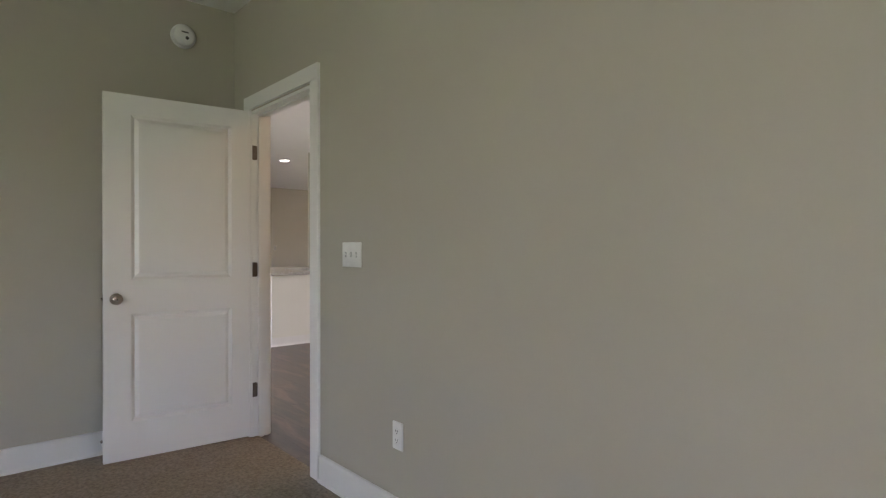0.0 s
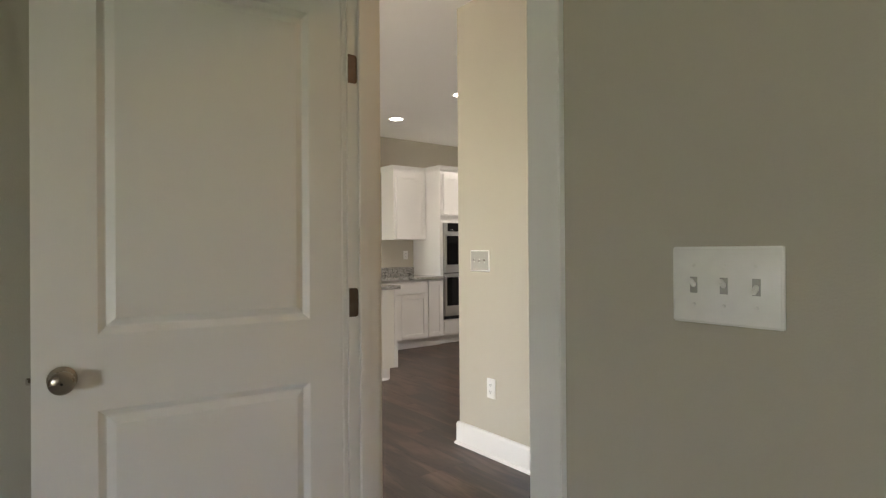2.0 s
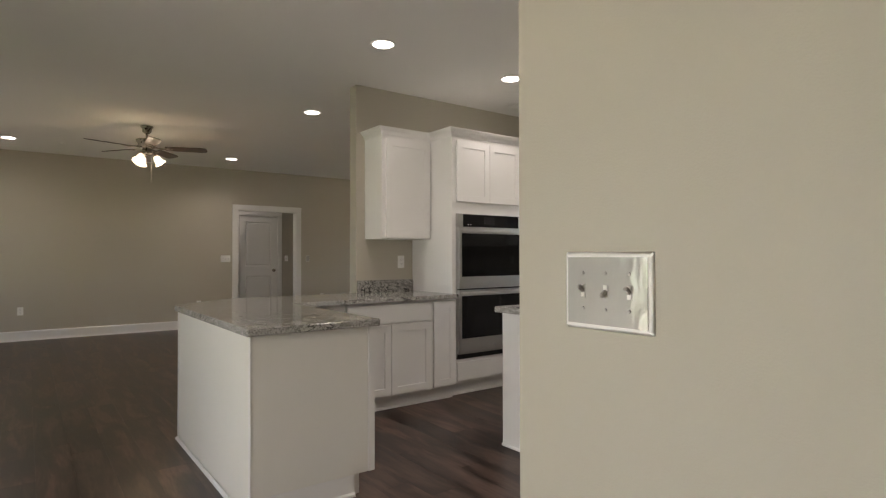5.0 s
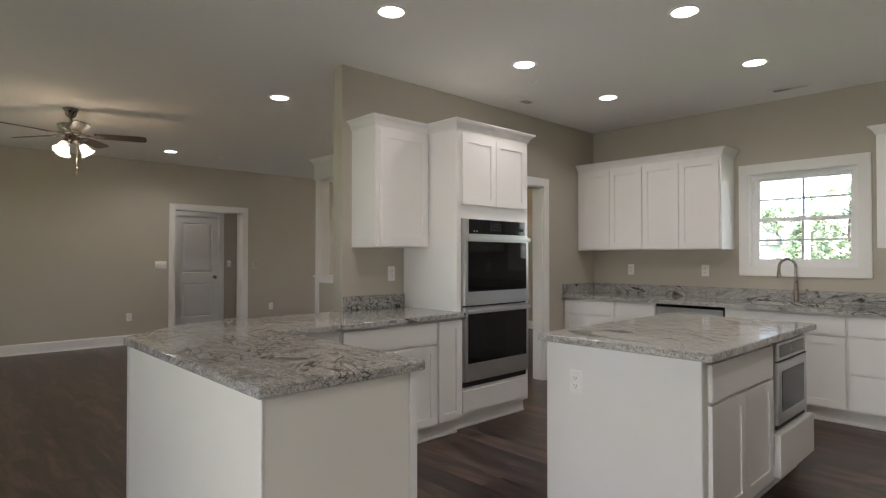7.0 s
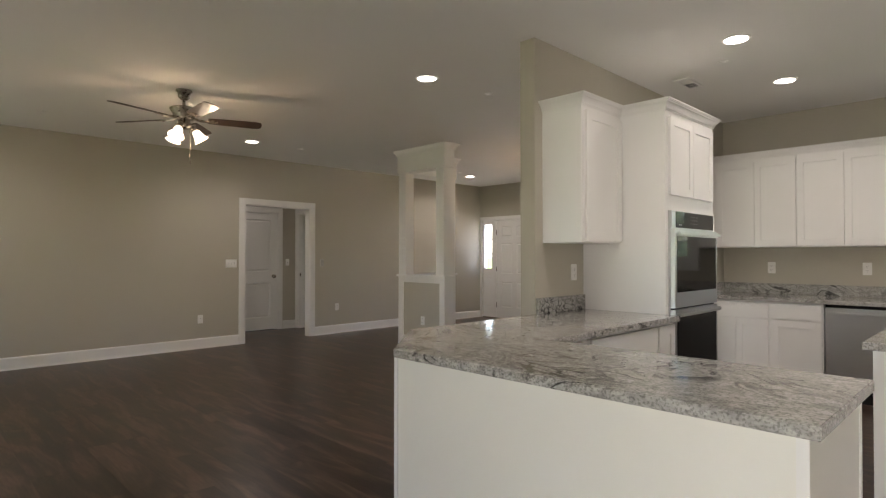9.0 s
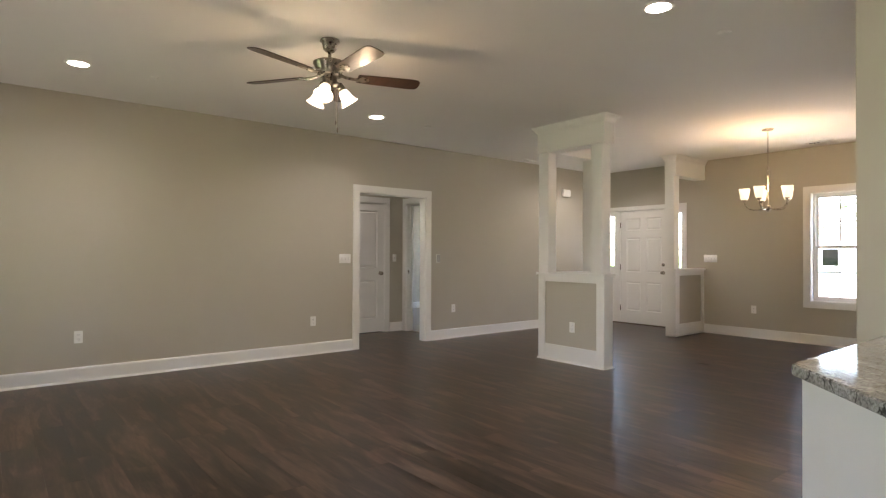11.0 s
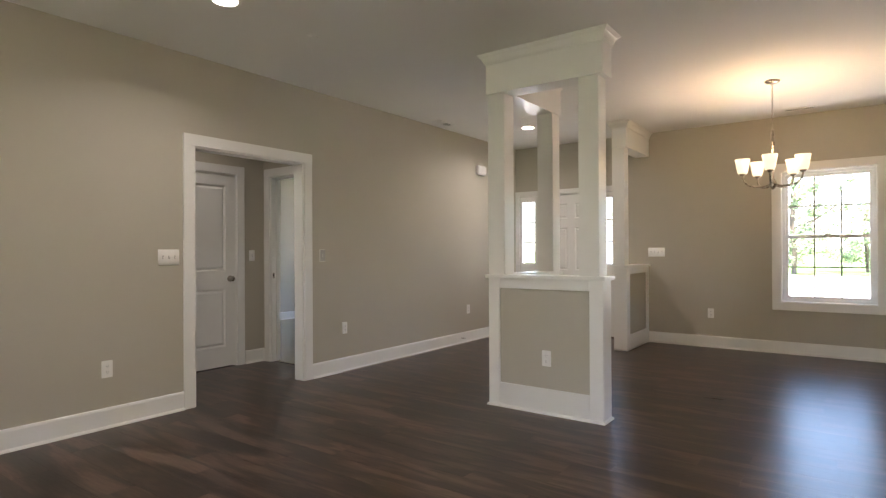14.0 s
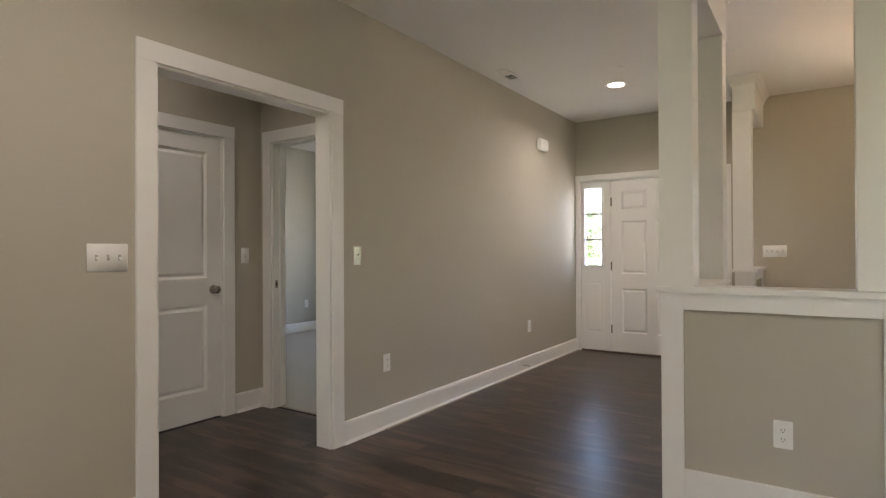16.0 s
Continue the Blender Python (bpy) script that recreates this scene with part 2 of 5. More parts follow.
def granite():
    m = bpy.data.materials.new("grey_veined_granite")
    m.use_nodes = True
    n, l = m.node_tree.nodes, m.node_tree.links
    b = n["Principled BSDF"]
    b.inputs["Roughness"].default_value = 0.09
    tc, mp = n.new("ShaderNodeTexCoord"), n.new("ShaderNodeMapping")
    mp.inputs["Scale"].default_value = (0.95, 1.55, 1.9)
    mp.inputs["Rotation"].default_value = (0.12, 0.65, 0.60)
    l.new(tc.outputs["Object"], mp.inputs[0])

    def noise_at(scale, detail, distortion, source):
        t = n.new("ShaderNodeTexNoise")
        t.inputs["Scale"].default_value, t.inputs["Detail"].default_value, t.inputs["Distortion"].default_value = scale, detail, distortion
        l.new(source, t.inputs["Vector"])
        return t.outputs[0]

    def ramp(stops, source):
        r = n.new("ShaderNodeValToRGB")
        e = r.color_ramp.elements
        e[0].position, e[0].color = stops[0][0], (*stops[0][1], 1)
        e[1].position, e[1].color = stops[-1][0], (*stops[-1][1], 1)
        for pos, c in stops[1:-1]:
            e.new(pos).color = (*c, 1)
        l.new(source, r.inputs[0])
        return r.outputs[0]

    def times(a, b, f):
        k = n.new("ShaderNodeMix")
        k.data_type, k.blend_type = "RGBA", "MULTIPLY"
        k.inputs[0].default_value = f
        l.new(a, k.inputs[6])
        l.new(b, k.inputs[7])
        return k.outputs[2]
    w = (1.0, 1.0, 1.0)
    band = ramp([(0.30, (0.30, 0.292, 0.275)), (0.42, (0.53, 0.518, 0.485)), (0.49, (0.45, 0.438, 0.405)), (0.56, (0.56, 0.548, 0.515)), (0.72, (0.34, 0.33, 0.305))], noise_at(2.2, 6, 2.6, mp.outputs[0]))
    flow = noise_at(2.2, 6, 2.8, mp.outputs[0])
    veins = ramp([(0.40, w), (0.418, (0.62, 0.61, 0.60)), (0.44, w), (0.474, w), (0.494, (0.13, 0.13, 0.13)), (0.506, (0.11, 0.11, 0.11)), (0.532, w), (0.57, (0.9, 0.9, 0.9)), (0.582, (0.66, 0.65, 0.64)), (0.60, w)], flow)
    where = noise_at(1.1, 3, 0.5, tc.outputs["Object"])
    mask = ramp([(0.46, w), (0.55, (0.0, 0.0, 0.0))], where)
    k = n.new("ShaderNodeMix")
    k.data_type, k.blend_type = "RGBA", "MIX"
    l.new(mask, k.inputs[0])
    l.new(veins, k.inputs[6])
    k.inputs[7].default_value = (1, 1, 1, 1)
    patch = ramp([(0.31, (0.12, 0.12, 0.12)), (0.37, w)], noise_at(2.4, 8, 2.4, mp.outputs[0]))
    fine = ramp([(0.36, (0.38, 0.38, 0.38)), (0.52, w)], noise_at(120, 4, 0.0, tc.outputs["Object"]))
    grain = ramp([(0.35, (0.66, 0.66, 0.66)), (0.60, w)], noise_at(26, 6, 0.8, mp.outputs[0]))
    c = times(times(times(times(band, k.outputs[2], 0.95), patch, 0.95), fine, 0.8), grain, 0.85)
    hs = n.new("ShaderNodeHueSaturation")
    hs.inputs["Value"].default_value = 1.0
    l.new(c, hs.inputs["Color"])
    l.new(hs.outputs[0], b.inputs["Base Color"])
    return m


GRANITE = granite()


# ---- mesh helpers ----
def part(name, bm, mat, parent=None, label="", smooth=False):
    """Links a bmesh as one mesh object, under a thing where one is given."""
    me = bpy.data.meshes.new(name)
    bmesh.ops.recalc_face_normals(bm, faces=bm.faces)
    bm.to_mesh(me)
    bm.free()
    me.materials.append(mat)
    if smooth:
        for p in me.polygons:
            p.use_smooth = True
    ob = new(name, me)
    if parent:
        ob.parent = parent
    if label:
        tagged(ob, label)
    return ob


def thing(name, m, label, category, group="", kind=""):
    ob = new(name)
    ob.empty_display_size = 0.1
    ob.matrix_world = m
    return tagged(ob, label, category, group, kind)


def box(bm, x0, x1, y0, y1, z0, z1):
    vs = [bm.verts.new(p) for p in ((x0, y0, z0), (x1, y0, z0), (x1, y1, z0), (x0, y1, z0), (x0, y0, z1), (x1, y0, z1), (x1, y1, z1), (x0, y1, z1))]
    for f in ((0, 3, 2, 1), (4, 5, 6, 7), (0, 1, 5, 4), (1, 2, 6, 5), (2, 3, 7, 6), (3, 0, 4, 7)):
        bm.faces.new([vs[i] for i in f])
    return bm


def soften(bm, r=0.003, seg=2, angle=40):
    bm.normal_update()
    edges = [e for e in bm.edges if len(e.link_faces) == 2 and e.calc_face_angle(0) > radians(angle)]
    bmesh.ops.bevel(bm, geom=edges, offset=r, segments=seg, affect="EDGES", clamp_overlap=True)
    return bm


def boxed(x0, x1, y0, y1, z0, z1, r=0.003, seg=2):
    bm = box(bmesh.new(), x0, x1, y0, y1, z0, z1)
    return soften(bm, r, seg) if r else bm


def lathe(bm, outline, seg=24, m=Matrix()):
    """Turns (radius, z) pairs round the z axis."""
    rings = []
    for r, z in outline:
        rings.append([bm.verts.new(m @ Vector((r * math.cos(2 * math.pi * i / seg), r * math.sin(2 * math.pi * i / seg), z))) for i in range(seg)])
    for a, b in zip(rings, rings[1:]):
        for i in range(seg):
            bm.faces.new((a[i], a[(i + 1) % seg], b[(i + 1) % seg], b[i]))
    for ring in (rings[0], rings[-1]):
        if len(ring) > 2:
            bm.faces.new(ring)
    return bm


def tube(bm, pts, r, seg=10):
    """A round bar along points."""
    pts = [Vector(p) for p in pts]
    rings = []
    side = None
    for i, p in enumerate(pts):
        d = (pts[min(i + 1, len(pts) - 1)] - pts[max(i - 1, 0)]).normalized()
        if side is None:
            side = d.cross(Vector((0.31, 0.22, 0.92))).normalized()
        side = (side - d * side.dot(d)).normalized()
        up = d.cross(side)
        rings.append([bm.verts.new(p + r * (math.cos(2 * math.pi * k / seg) * side + math.sin(2 * math.pi * k / seg) * up)) for k in range(seg)])
    for a, b in zip(rings, rings[1:]):
        for k in range(seg):
            bm.faces.new((a[k], a[(k + 1) % seg], b[(k + 1) % seg], b[k]))
    bm.faces.new(rings[0])
    bm.faces.new(rings[-1])
    return bm


def sweep(bm, profile, path, closed=False):
    """Runs a moulding profile of (out, z) pairs along plan points; out is to the right of the way, corners are mitred."""
    path = [Vector(p) for p in path]
    n = len(path)
    rows = []
    for i in range(n):
        a = path[i - 1] if (i or closed) else None
        b = path[(i + 1) % n] if (i < n - 1 or closed) else None
        na = Vector(((path[i] - a).y, -(path[i] - a).x)).normalized() if a is not None else None
        nb = Vector(((b - path[i]).y, -(b - path[i]).x)).normalized() if b is not None else None
        if na is None or nb is None:
            out = nb if na is None else na
        else:
            out = (na + nb) / (1 + na.dot(nb))
        rows.append([bm.verts.new((path[i].x + out.x * o, path[i].y + out.y * o, z)) for o, z in profile])
    k = len(profile)
    for i in range(n if closed else n - 1):
        a, b = rows[i], rows[(i + 1) % n]
        for j in range(k):
            bm.faces.new((a[j], b[j], b[(j + 1) % k], a[(j + 1) % k]))
    if not closed:
        bm.faces.new(rows[0])
        bm.faces.new(rows[-1])
    return bm


def cells(bm, us, vs, full, place):
    """A slab of cells on a grid; place(u, v, side) gives points; full(u, v) says which cells are solid."""
    us, vs = sorted(set(us)), sorted(set(vs))
    cache = {}

    def vert(i, j, s):
        if (i, j, s) not in cache:
            cache[(i, j, s)] = bm.verts.new(place(us[i], vs[j], s))
        return cache[(i, j, s)]
    solid = {(i, j) for i in range(len(us) - 1) for j in range(len(vs) - 1) if full((us[i] + us[i + 1]) / 2, (vs[j] + vs[j + 1]) / 2)}
    for i, j in solid:
        for s in (0, 1):
            bm.faces.new([vert(i, j, s), vert(i + 1, j, s), vert(i + 1, j + 1, s), vert(i, j + 1, s)])
        for (di, dj), (p, q) in (((-1, 0), ((i, j), (i, j + 1))), ((1, 0), ((i + 1, j), (i + 1, j + 1))), ((0, -1), ((i, j), (i + 1, j))), ((0, 1), ((i, j + 1), (i + 1, j + 1)))):
            if (i + di, j + dj) not in solid:
                bm.faces.new([vert(*p, 0), vert(*q, 0), vert(*q, 1), vert(*p, 1)])
    return bm


def wall(name, axis, n0, n1, a0, a1, holes=(), z0=0.0, z1=H, label="greige painted drywall wall"):
    """A wall with openings (a0, a1, z0, z1); axis is the one that it runs along."""
    us = [a0, a1] + [h for q in holes for h in q[:2]]
    vs = [z0, z1] + [h for q in holes for h in q[2:]]

    def full(u, v):
        return not any(q[0] < u < q[1] and q[2] < v < q[3] for q in holes)

    def place(u, v, s):
        n = (n0, n1)[s]
        return (u, n, v) if axis == "x" else (n, u, v)
    ob = part(name, cells(bmesh.new(), us, vs, full, place), PAINT)
    return tagged(ob, label, "wall", kind="structure")


def panelled(bm, x0, x1, z0, z1, yf, yb, panels, rings, both=True):
    """A board from yf (front, facing -y) to yb with panels (x0, x1, z0, z1) shaped by rings of (inset, depth)."""
    us = sorted({x0, x1, *[v for p in panels for v in p[:2]]})
    vs = sorted({z0, z1, *[v for p in panels for v in p[2:]]})
    for y, s in ((yf, 1), (yb, -1)):
        for i in range(len(us) - 1):
            for j in range(len(vs) - 1):
                cu, cv = (us[i] + us[i + 1]) / 2, (vs[j] + vs[j + 1]) / 2
                hit = any(p[0] < cu < p[1] and p[2] < cv < p[3] for p in panels) and (both or s == 1)
                q = (us[i], us[i + 1], vs[j], vs[j + 1])
                if not hit:
                    bm.faces.new([bm.verts.new(c) for c in ((q[0], y, q[2]), (q[1], y, q[2]), (q[1], y, q[3]), (q[0], y, q[3]))])
                    continue
                last = None
                for ins, dep in ((0, 0), *rings):
                    ring = [bm.verts.new((px, y + s * dep, pz)) for px, pz in ((q[0] + ins, q[2] + ins), (q[1] - ins, q[2] + ins), (q[1] - ins, q[3] - ins), (q[0] + ins, q[3] - ins))]
                    if last:
                        for k in range(4):
                            bm.faces.new((last[k], last[(k + 1) % 4], ring[(k + 1) % 4], ring[k]))
                    last = ring
                bm.faces.new(last)
    for a, b in (((x0, z0), (x1, z0)), ((x1, z0), (x1, z1)), ((x1, z1), (x0, z1)), ((x0, z1), (x0, z0))):
        bm.faces.new([bm.verts.new(c) for c in ((a[0], yf, a[1]), (b[0], yf, b[1]), (b[0], yb, b[1]), (a[0], yb, a[1]))])
    bmesh.ops.remove_doubles(bm, verts=bm.verts, dist=0.0002)
    return bm


MOULDED = [(0.002, 0.0015), (0.004, 0.003), (0.016, 0.0125), (0.019, 0.0135), (0.021, 0.0125), (0.037, 0.0035), (0.040, 0.002)]
SHAKER = [(0.0015, 0.007)]


def shaker(name, x0, x1, z0, z1, parent, y=0.0, rail=0.057):
    bm = panelled(bmesh.new(), x0, x1, z0, z1, y - 0.02, y - 0.001, [(x0 + rail, x1 - rail, z0 + rail, z1 - rail)], SHAKER, both=False)
    return part(name, bm, CAB, parent)


def slab_front(name, x0, x1, z0, z1, parent, y=0.0):
    return part(name, boxed(x0, x1, y - 0.02, y - 0.001, z0, z1, 0.0025), CAB, parent)


BASE_PROFILE = [(0.0, 0.0), (0.027, 0.0), (0.026, 0.008), (0.020, 0.017), (0.016, 0.019), (0.016, 0.125), (0.012, 0.138), (0.004, 0.142), (0.0, 0.142)]


def baseboard(path, name="baseboard"):
    """White baseboard with a shoe moulding along plan points, the room to the right of the way."""
    ob = part(name, sweep(bmesh.new(), BASE_PROFILE, path), TRIM)
    return tagged(ob, "white painted baseboard with shoe moulding", "baseboard", kind="structure")


def crown_profile(z, drop=0.075, out=0.065):
    """Crown moulding below height z."""
    rows = ((0, 1), (0.14, 1), (0.14, 0.90), (0.24, 0.87), (0.24, 0.80), (0.30, 0.68), (0.42, 0.52), (0.58, 0.38), (0.74, 0.30),
            (0.74, 0.23), (0.86, 0.20), (0.90, 0.12), (1.0, 0.10), (1.0, 0), (0, 0))
    return [(out * o, z - drop * d) for o, d in rows]


def casing(name, m, width, height, parent_label, wide=0.088, thick=0.018, sill=False, bottom=0.0, kind="structure", category="trim"):
    """Flat casing boards round an opening of that width and height; local x along the wall, front facing -y."""
    root = thing(name, m, parent_label, category, kind=kind)
    part("side_board", boxed(-wide, 0.0, -thick, 0, bottom, height, 0.002), TRIM, root)
    part("side_board", boxed(width, width + wide, -thick, 0, bottom, height, 0.002), TRIM, root)
    part("head_board", boxed(-wide, width + wide, -thick - 0.002, 0, height, height + wide, 0.002), TRIM, root)
    if sill:
        part("bottom_board", boxed(-wide, width + wide, -thick - 0.002, 0, bottom - wide, bottom, 0.002), TRIM, root)
    return root


def jamb(name, m, width, height, depth, label, stop=0.5):
    """Jamb boards lining a doorway; local y from the face (0) into the wall."""
    root = thing(name, m, label, "door frame", kind="structure")
    t = 0.018
    part("side_jamb", boxed(0, t, -0.001, depth + 0.001, 0, height, 0.0015), TRIM, root)
    part("side_jamb", boxed(width - t, width, -0.001, depth + 0.001, 0, height, 0.0015), TRIM, root)
    part("head_jamb", boxed(t, width - t, -0.001, depth + 0.001, height - t, height, 0.0015), TRIM, root)
    if stop:
        s0 = depth * stop
        part("door_stop", boxed(t, t + 0.011, s0, s0 + 0.035, 0, height - t, 0.002), TRIM, root)
        part("door_stop", boxed(width - t - 0.011, width - t, s0, s0 + 0.035, 0, height - t, 0.002), TRIM, root)
        part("door_stop", boxed(t + 0.011, width - t - 0.011, s0, s0 + 0.035, height - t - 0.011, height - t, 0.002), TRIM, root)
    return root


def outlet(m, label="white duplex outlet on the wall", plate_mat=None):
    """Wall outlet; local x along the wall, front facing -y, centre at the origin."""
    root = thing("outlet", m, label, "outlet", "wall outlets")
    part("cover_plate", boxed(-0.036, 0.036, -0.006, 0.004, -0.059, 0.059, 0.003), plate_mat or PLATE, root)
    for s in (-1, 1):
        c = 0.0195 * s
        sock = part("socket", boxed(-0.0165, 0.0165, -0.0085, -0.006, c - 0.014, c + 0.014, 0.002), PLATE, root)
        for x in (-0.0065, 0.0065):
            part("slot", boxed(x - 0.0012, x + 0.0012, -0.0092, -0.0086, c - 0.002, c + 0.007, 0), SLOT, sock)
        part("slot", boxed(-0.002, 0.002, -0.0092, -0.0086, c - 0.010, c - 0.006, 0), SLOT, sock)
    return root


def switch(m, gangs, label, plate_mat=None, toggles=None):
    """Wall switch plate with toggles (1 up, -1 down)."""
    root = thing("light_switch", m, label, "light switch", "wall switches")
    w = 0.0365 + 0.0235 * (gangs - 1)
    half = 0.060
    if plate_mat and gangs > 1:
        w, half = w + 0.0065, 0.0675
    rim = 0.010 if plate_mat and gangs > 1 else 0.004
    bm = box(bmesh.new(), -w, w, -0.006, 0.0, -half, half)
    for v in bm.verts:
        if v.co.y < 0:
            v.co.x -= rim * (1 if v.co.x > 0 else -1)
            v.co.z -= rim * (1 if v.co.z > 0 else -1)
    part("cover_plate", soften(bm, 0.0024, 4, 20), PLATE, root, "", True)
    if plate_mat:
        part("protective_film", boxed(-w + rim + 0.001, w - rim - 0.001, -0.0066, -0.0061, rim + 0.001 - half, half - rim - 0.001, 0), plate_mat, root, "clear crinkled protective film")
    for i in range(gangs):
        x = (i - (gangs - 1) / 2) * 0.046
        up = (toggles or [1, 1, -1])[i % 3]
        bm = box(bmesh.new(), x - 0.0036, x + 0.0036, -0.0205, -0.004, -0.0036, 0.0036)
        bmesh.ops.rotate(bm, verts=bm.verts, cent=(x, -0.006, 0), matrix=Matrix.Rotation(radians(-34 * up), 3, "X"))
        part("toggle", soften(bm, 0.0015), SHADEDTOGGLE if plate_mat else PLATE, root)
        part("toggle_recess", boxed(x - 0.0055, x + 0.0055, -0.0072, -0.0055, -0.0122, 0.0122, 0), GREYSHADED, root)
        if plate_mat:
            part("toggle_slot", boxed(x - 0.0034, x + 0.0034, -0.0078, -0.0073, -0.0105, 0.0105, 0), PLATE, root)
        for z in (-0.030, 0.030):
            part("screw", lathe(bmesh.new(), [(0.003, 0), (0.003, 0.0012), (0.001, 0.0018)], 10, pose(x, -0.0066, z, 90)), PLATE if not plate_mat else GREYSHADED, root)
    return root


def knob(m, parent, mat=None):
    """Round door knob with its rose; local z points out of the door."""
    root_part = part("door_knob", lathe(bmesh.new(), [(0.032, 0), (0.032, 0.004), (0.028, 0.008), (0.013, 0.011), (0.011, 0.022), (0.014, 0.028), (0.024, 0.036), (0.0285, 0.047), (0.027, 0.056), (0.020, 0.062), (0.006, 0.064)], 28, m), mat or NICKEL, parent, "satin nickel round knob", True)
    part("keyhole", lathe(bmesh.new(), [(0.003, 0.0635), (0.003, 0.0648)], 10, m), DARK, root_part)
    return root_part


# facing turns: local -y points to the named way
SOUTH, EAST, NORTH, WEST = 0, 90, 180, 270

# ---- large structure ----
def slab(name, x0, x1, y0, y1, z0, z1, mat, label, category):
    return tagged(part(name, boxed(x0, x1, y0, y1, z0, z1, 0), mat), label, category, kind="structure")


slab("ceiling", -18.2, 3.4, -3.7, 10.70, H, H + 0.16, CEIL, "flat white painted drywall ceiling", "ceiling")
slab("floor_bedroom", -3.59, 3.2, -3.5, 1.705, -0.10, 0.008, CARPET, "beige cut-pile carpet floor", "carpet")
slab("floor_front_bedroom", -18.0, -13.89, 6.90, 10.56, -0.10, 0.006, GREYCARPET, "grey-beige carpet floor of a side bedroom", "carpet")
slab("floor_side_room", -3.62, -0.9, 4.52, 8.19, -0.10, 0.004, CARPET, "carpet floor of a dark side room", "carpet")
slab("foundation", -18.2, 3.4, -3.7, 10.70, -0.35, -0.101, SUBFLOOR, "concrete slab under the house", "foundation")

wall("wall_bedroom_north", "x", 1.665, 1.775, -3.71, 3.2, [(-3.318, -2.497, 0.0, 2.062)])
wall("wall_bedroom_west", "y", -3.71, -3.59, -3.5, 1.665)
wall("wall_bedroom_south", "x", -3.62, -3.5, -3.71, 3.2, [(-0.6, 2.2, 0.65, 2.15)])
wall("wall_bedroom_east", "y", 3.2, 3.32, -3.62, 1.775)
wall("wall_hall_switch", "x", 3.085, 3.205, -4.50, -3.605)
wall("wall_kitchen_east", "y", -3.74, -3.605, 3.205, 8.19)
wall("wall_fridge_side", "x", 4.20, 4.32, -4.50, -3.74)
wall("wall_hall_end", "x", 4.46, 4.58, -3.605, -0.9, [(-3.45, -2.65, 0.0, 2.06)])
wall("wall_hall_east", "y", -1.02, -0.9, 1.775, 4.46)
wall("wall_side_room_east", "y", -1.02, -0.9, 4.58, 8.19)
wall("wall_kitchen_north", "x", 8.19, 8.31, -8.22, -0.9, [(-6.522, -5.65, 1.207, 2.10)])
wall("wall_oven", "y", -8.34, -8.22, 4.688, 10.56, [(6.30, 7.20, 0.0, 2.05)])
wall("wall_front", "x", 10.56, 10.70, -18.12, -8.22, [(-13.87, -12.29, 0.0, 2.05), (-10.432, -9.522, 0.595, 2.125), (-16.9, -15.5, 0.60, 2.13)])
wall("wall_living_west", "y", -14.05, -13.93, 0.20, 10.56, [(5.330, 6.432, 0.0, 2.057)])
wall("wall_living_south", "x", 0.08, 0.20, -14.05, -3.71, [(-13.1, -12.1, 0.60, 2.13), (-11.6, -10.6, 0.60, 2.13), (-10.1, -9.1, 0.60, 2.13), (-6.3, -4.2, 0.0, 2.08)])
wall("wall_vestibule_west", "y", -15.22, -15.10, 4.60, 6.95, [(5.70, 6.495, 0.0, 2.05)])
wall("wall_vestibule_south", "x", 4.48, 4.60, -15.22, -14.05)
wall("wall_vestibule_north", "x", 6.83, 6.95, -15.10, -14.05, [(-14.975, -14.165, 0.0, 2.05)])
wall("wall_front_bedroom_west", "y", -18.12, -18.0, 6.95, 10.56)
wall("wall_front_bedroom_south", "x", 6.83, 6.95, -18.12, -15.22)
wall("wall_closet_back", "y", -15.9, -15.8, 5.5, 6.83)

# baseboards, the room on the right of the way
baseboard([(-3.59, -3.5), (-3.59, 1.665), (-3.405, 1.665)])
baseboard([(-2.418, 1.665), (3.2, 1.665), (3.2, -3.5)])
baseboard([(-3.605, 4.46), (-3.605, 3.085), (-4.50, 3.085), (-4.50, 3.205)][::-1])
baseboard([(-3.605, 4.46), (-3.545, 4.46)])
baseboard([(-2.56, 4.46), (-1.02, 4.46), (-1.02, 1.775), (-2.41, 1.775)])
baseboard([(-3.405, 1.775), (-3.71, 1.775), (-3.71, 0.20), (-4.19, 0.20)])
baseboard([(-6.31, 0.20), (-13.93, 0.20), (-13.93, 5.242)])
baseboard([(-13.93, 6.520), (-13.93, 10.541)])
baseboard([(-12.229, 10.56), (-12.10, 10.56)])
baseboard([(-11.94, 10.56), (-8.34, 10.56), (-8.34, 7.29)])
baseboard([(-8.34, 6.21), (-8.34, 4.688), (-8.24, 4.688)])
baseboard([(-8.22, 6.135), (-8.22, 6.21)])
baseboard([(-14.05, 5.330), (-14.05, 4.60), (-15.10, 4.60), (-15.10, 5.61)])
baseboard([(-15.10, 6.59), (-15.10, 6.83), (-15.065, 6.83)])
baseboard([(-18.0, 6.95), (-18.0, 10.56), (-14.01, 10.56), (-14.01, 6.95)])

# door casings and jambs
casing("casing_bedroom", pose(-3.305, 1.665, 0, 0, 0, SOUTH), 0.795, 2.07, "white painted flat door casing", 0.082)
casing("casing_bedroom_hall", pose(-2.502, 1.775, 0, 0, 0, NORTH), 0.811, 2.07, "white painted flat door casing", 0.082)
jamb("jamb_bedroom", pose(-3.318, 1.665, 0), 0.821, 2.062, 0.11, "white painted door jamb with stops", 0.33)
casing("casing_hall_end", pose(-3.445, 4.46, 0, 0, 0, SOUTH), 0.79, 2.06, "white painted flat door casing", 0.09)
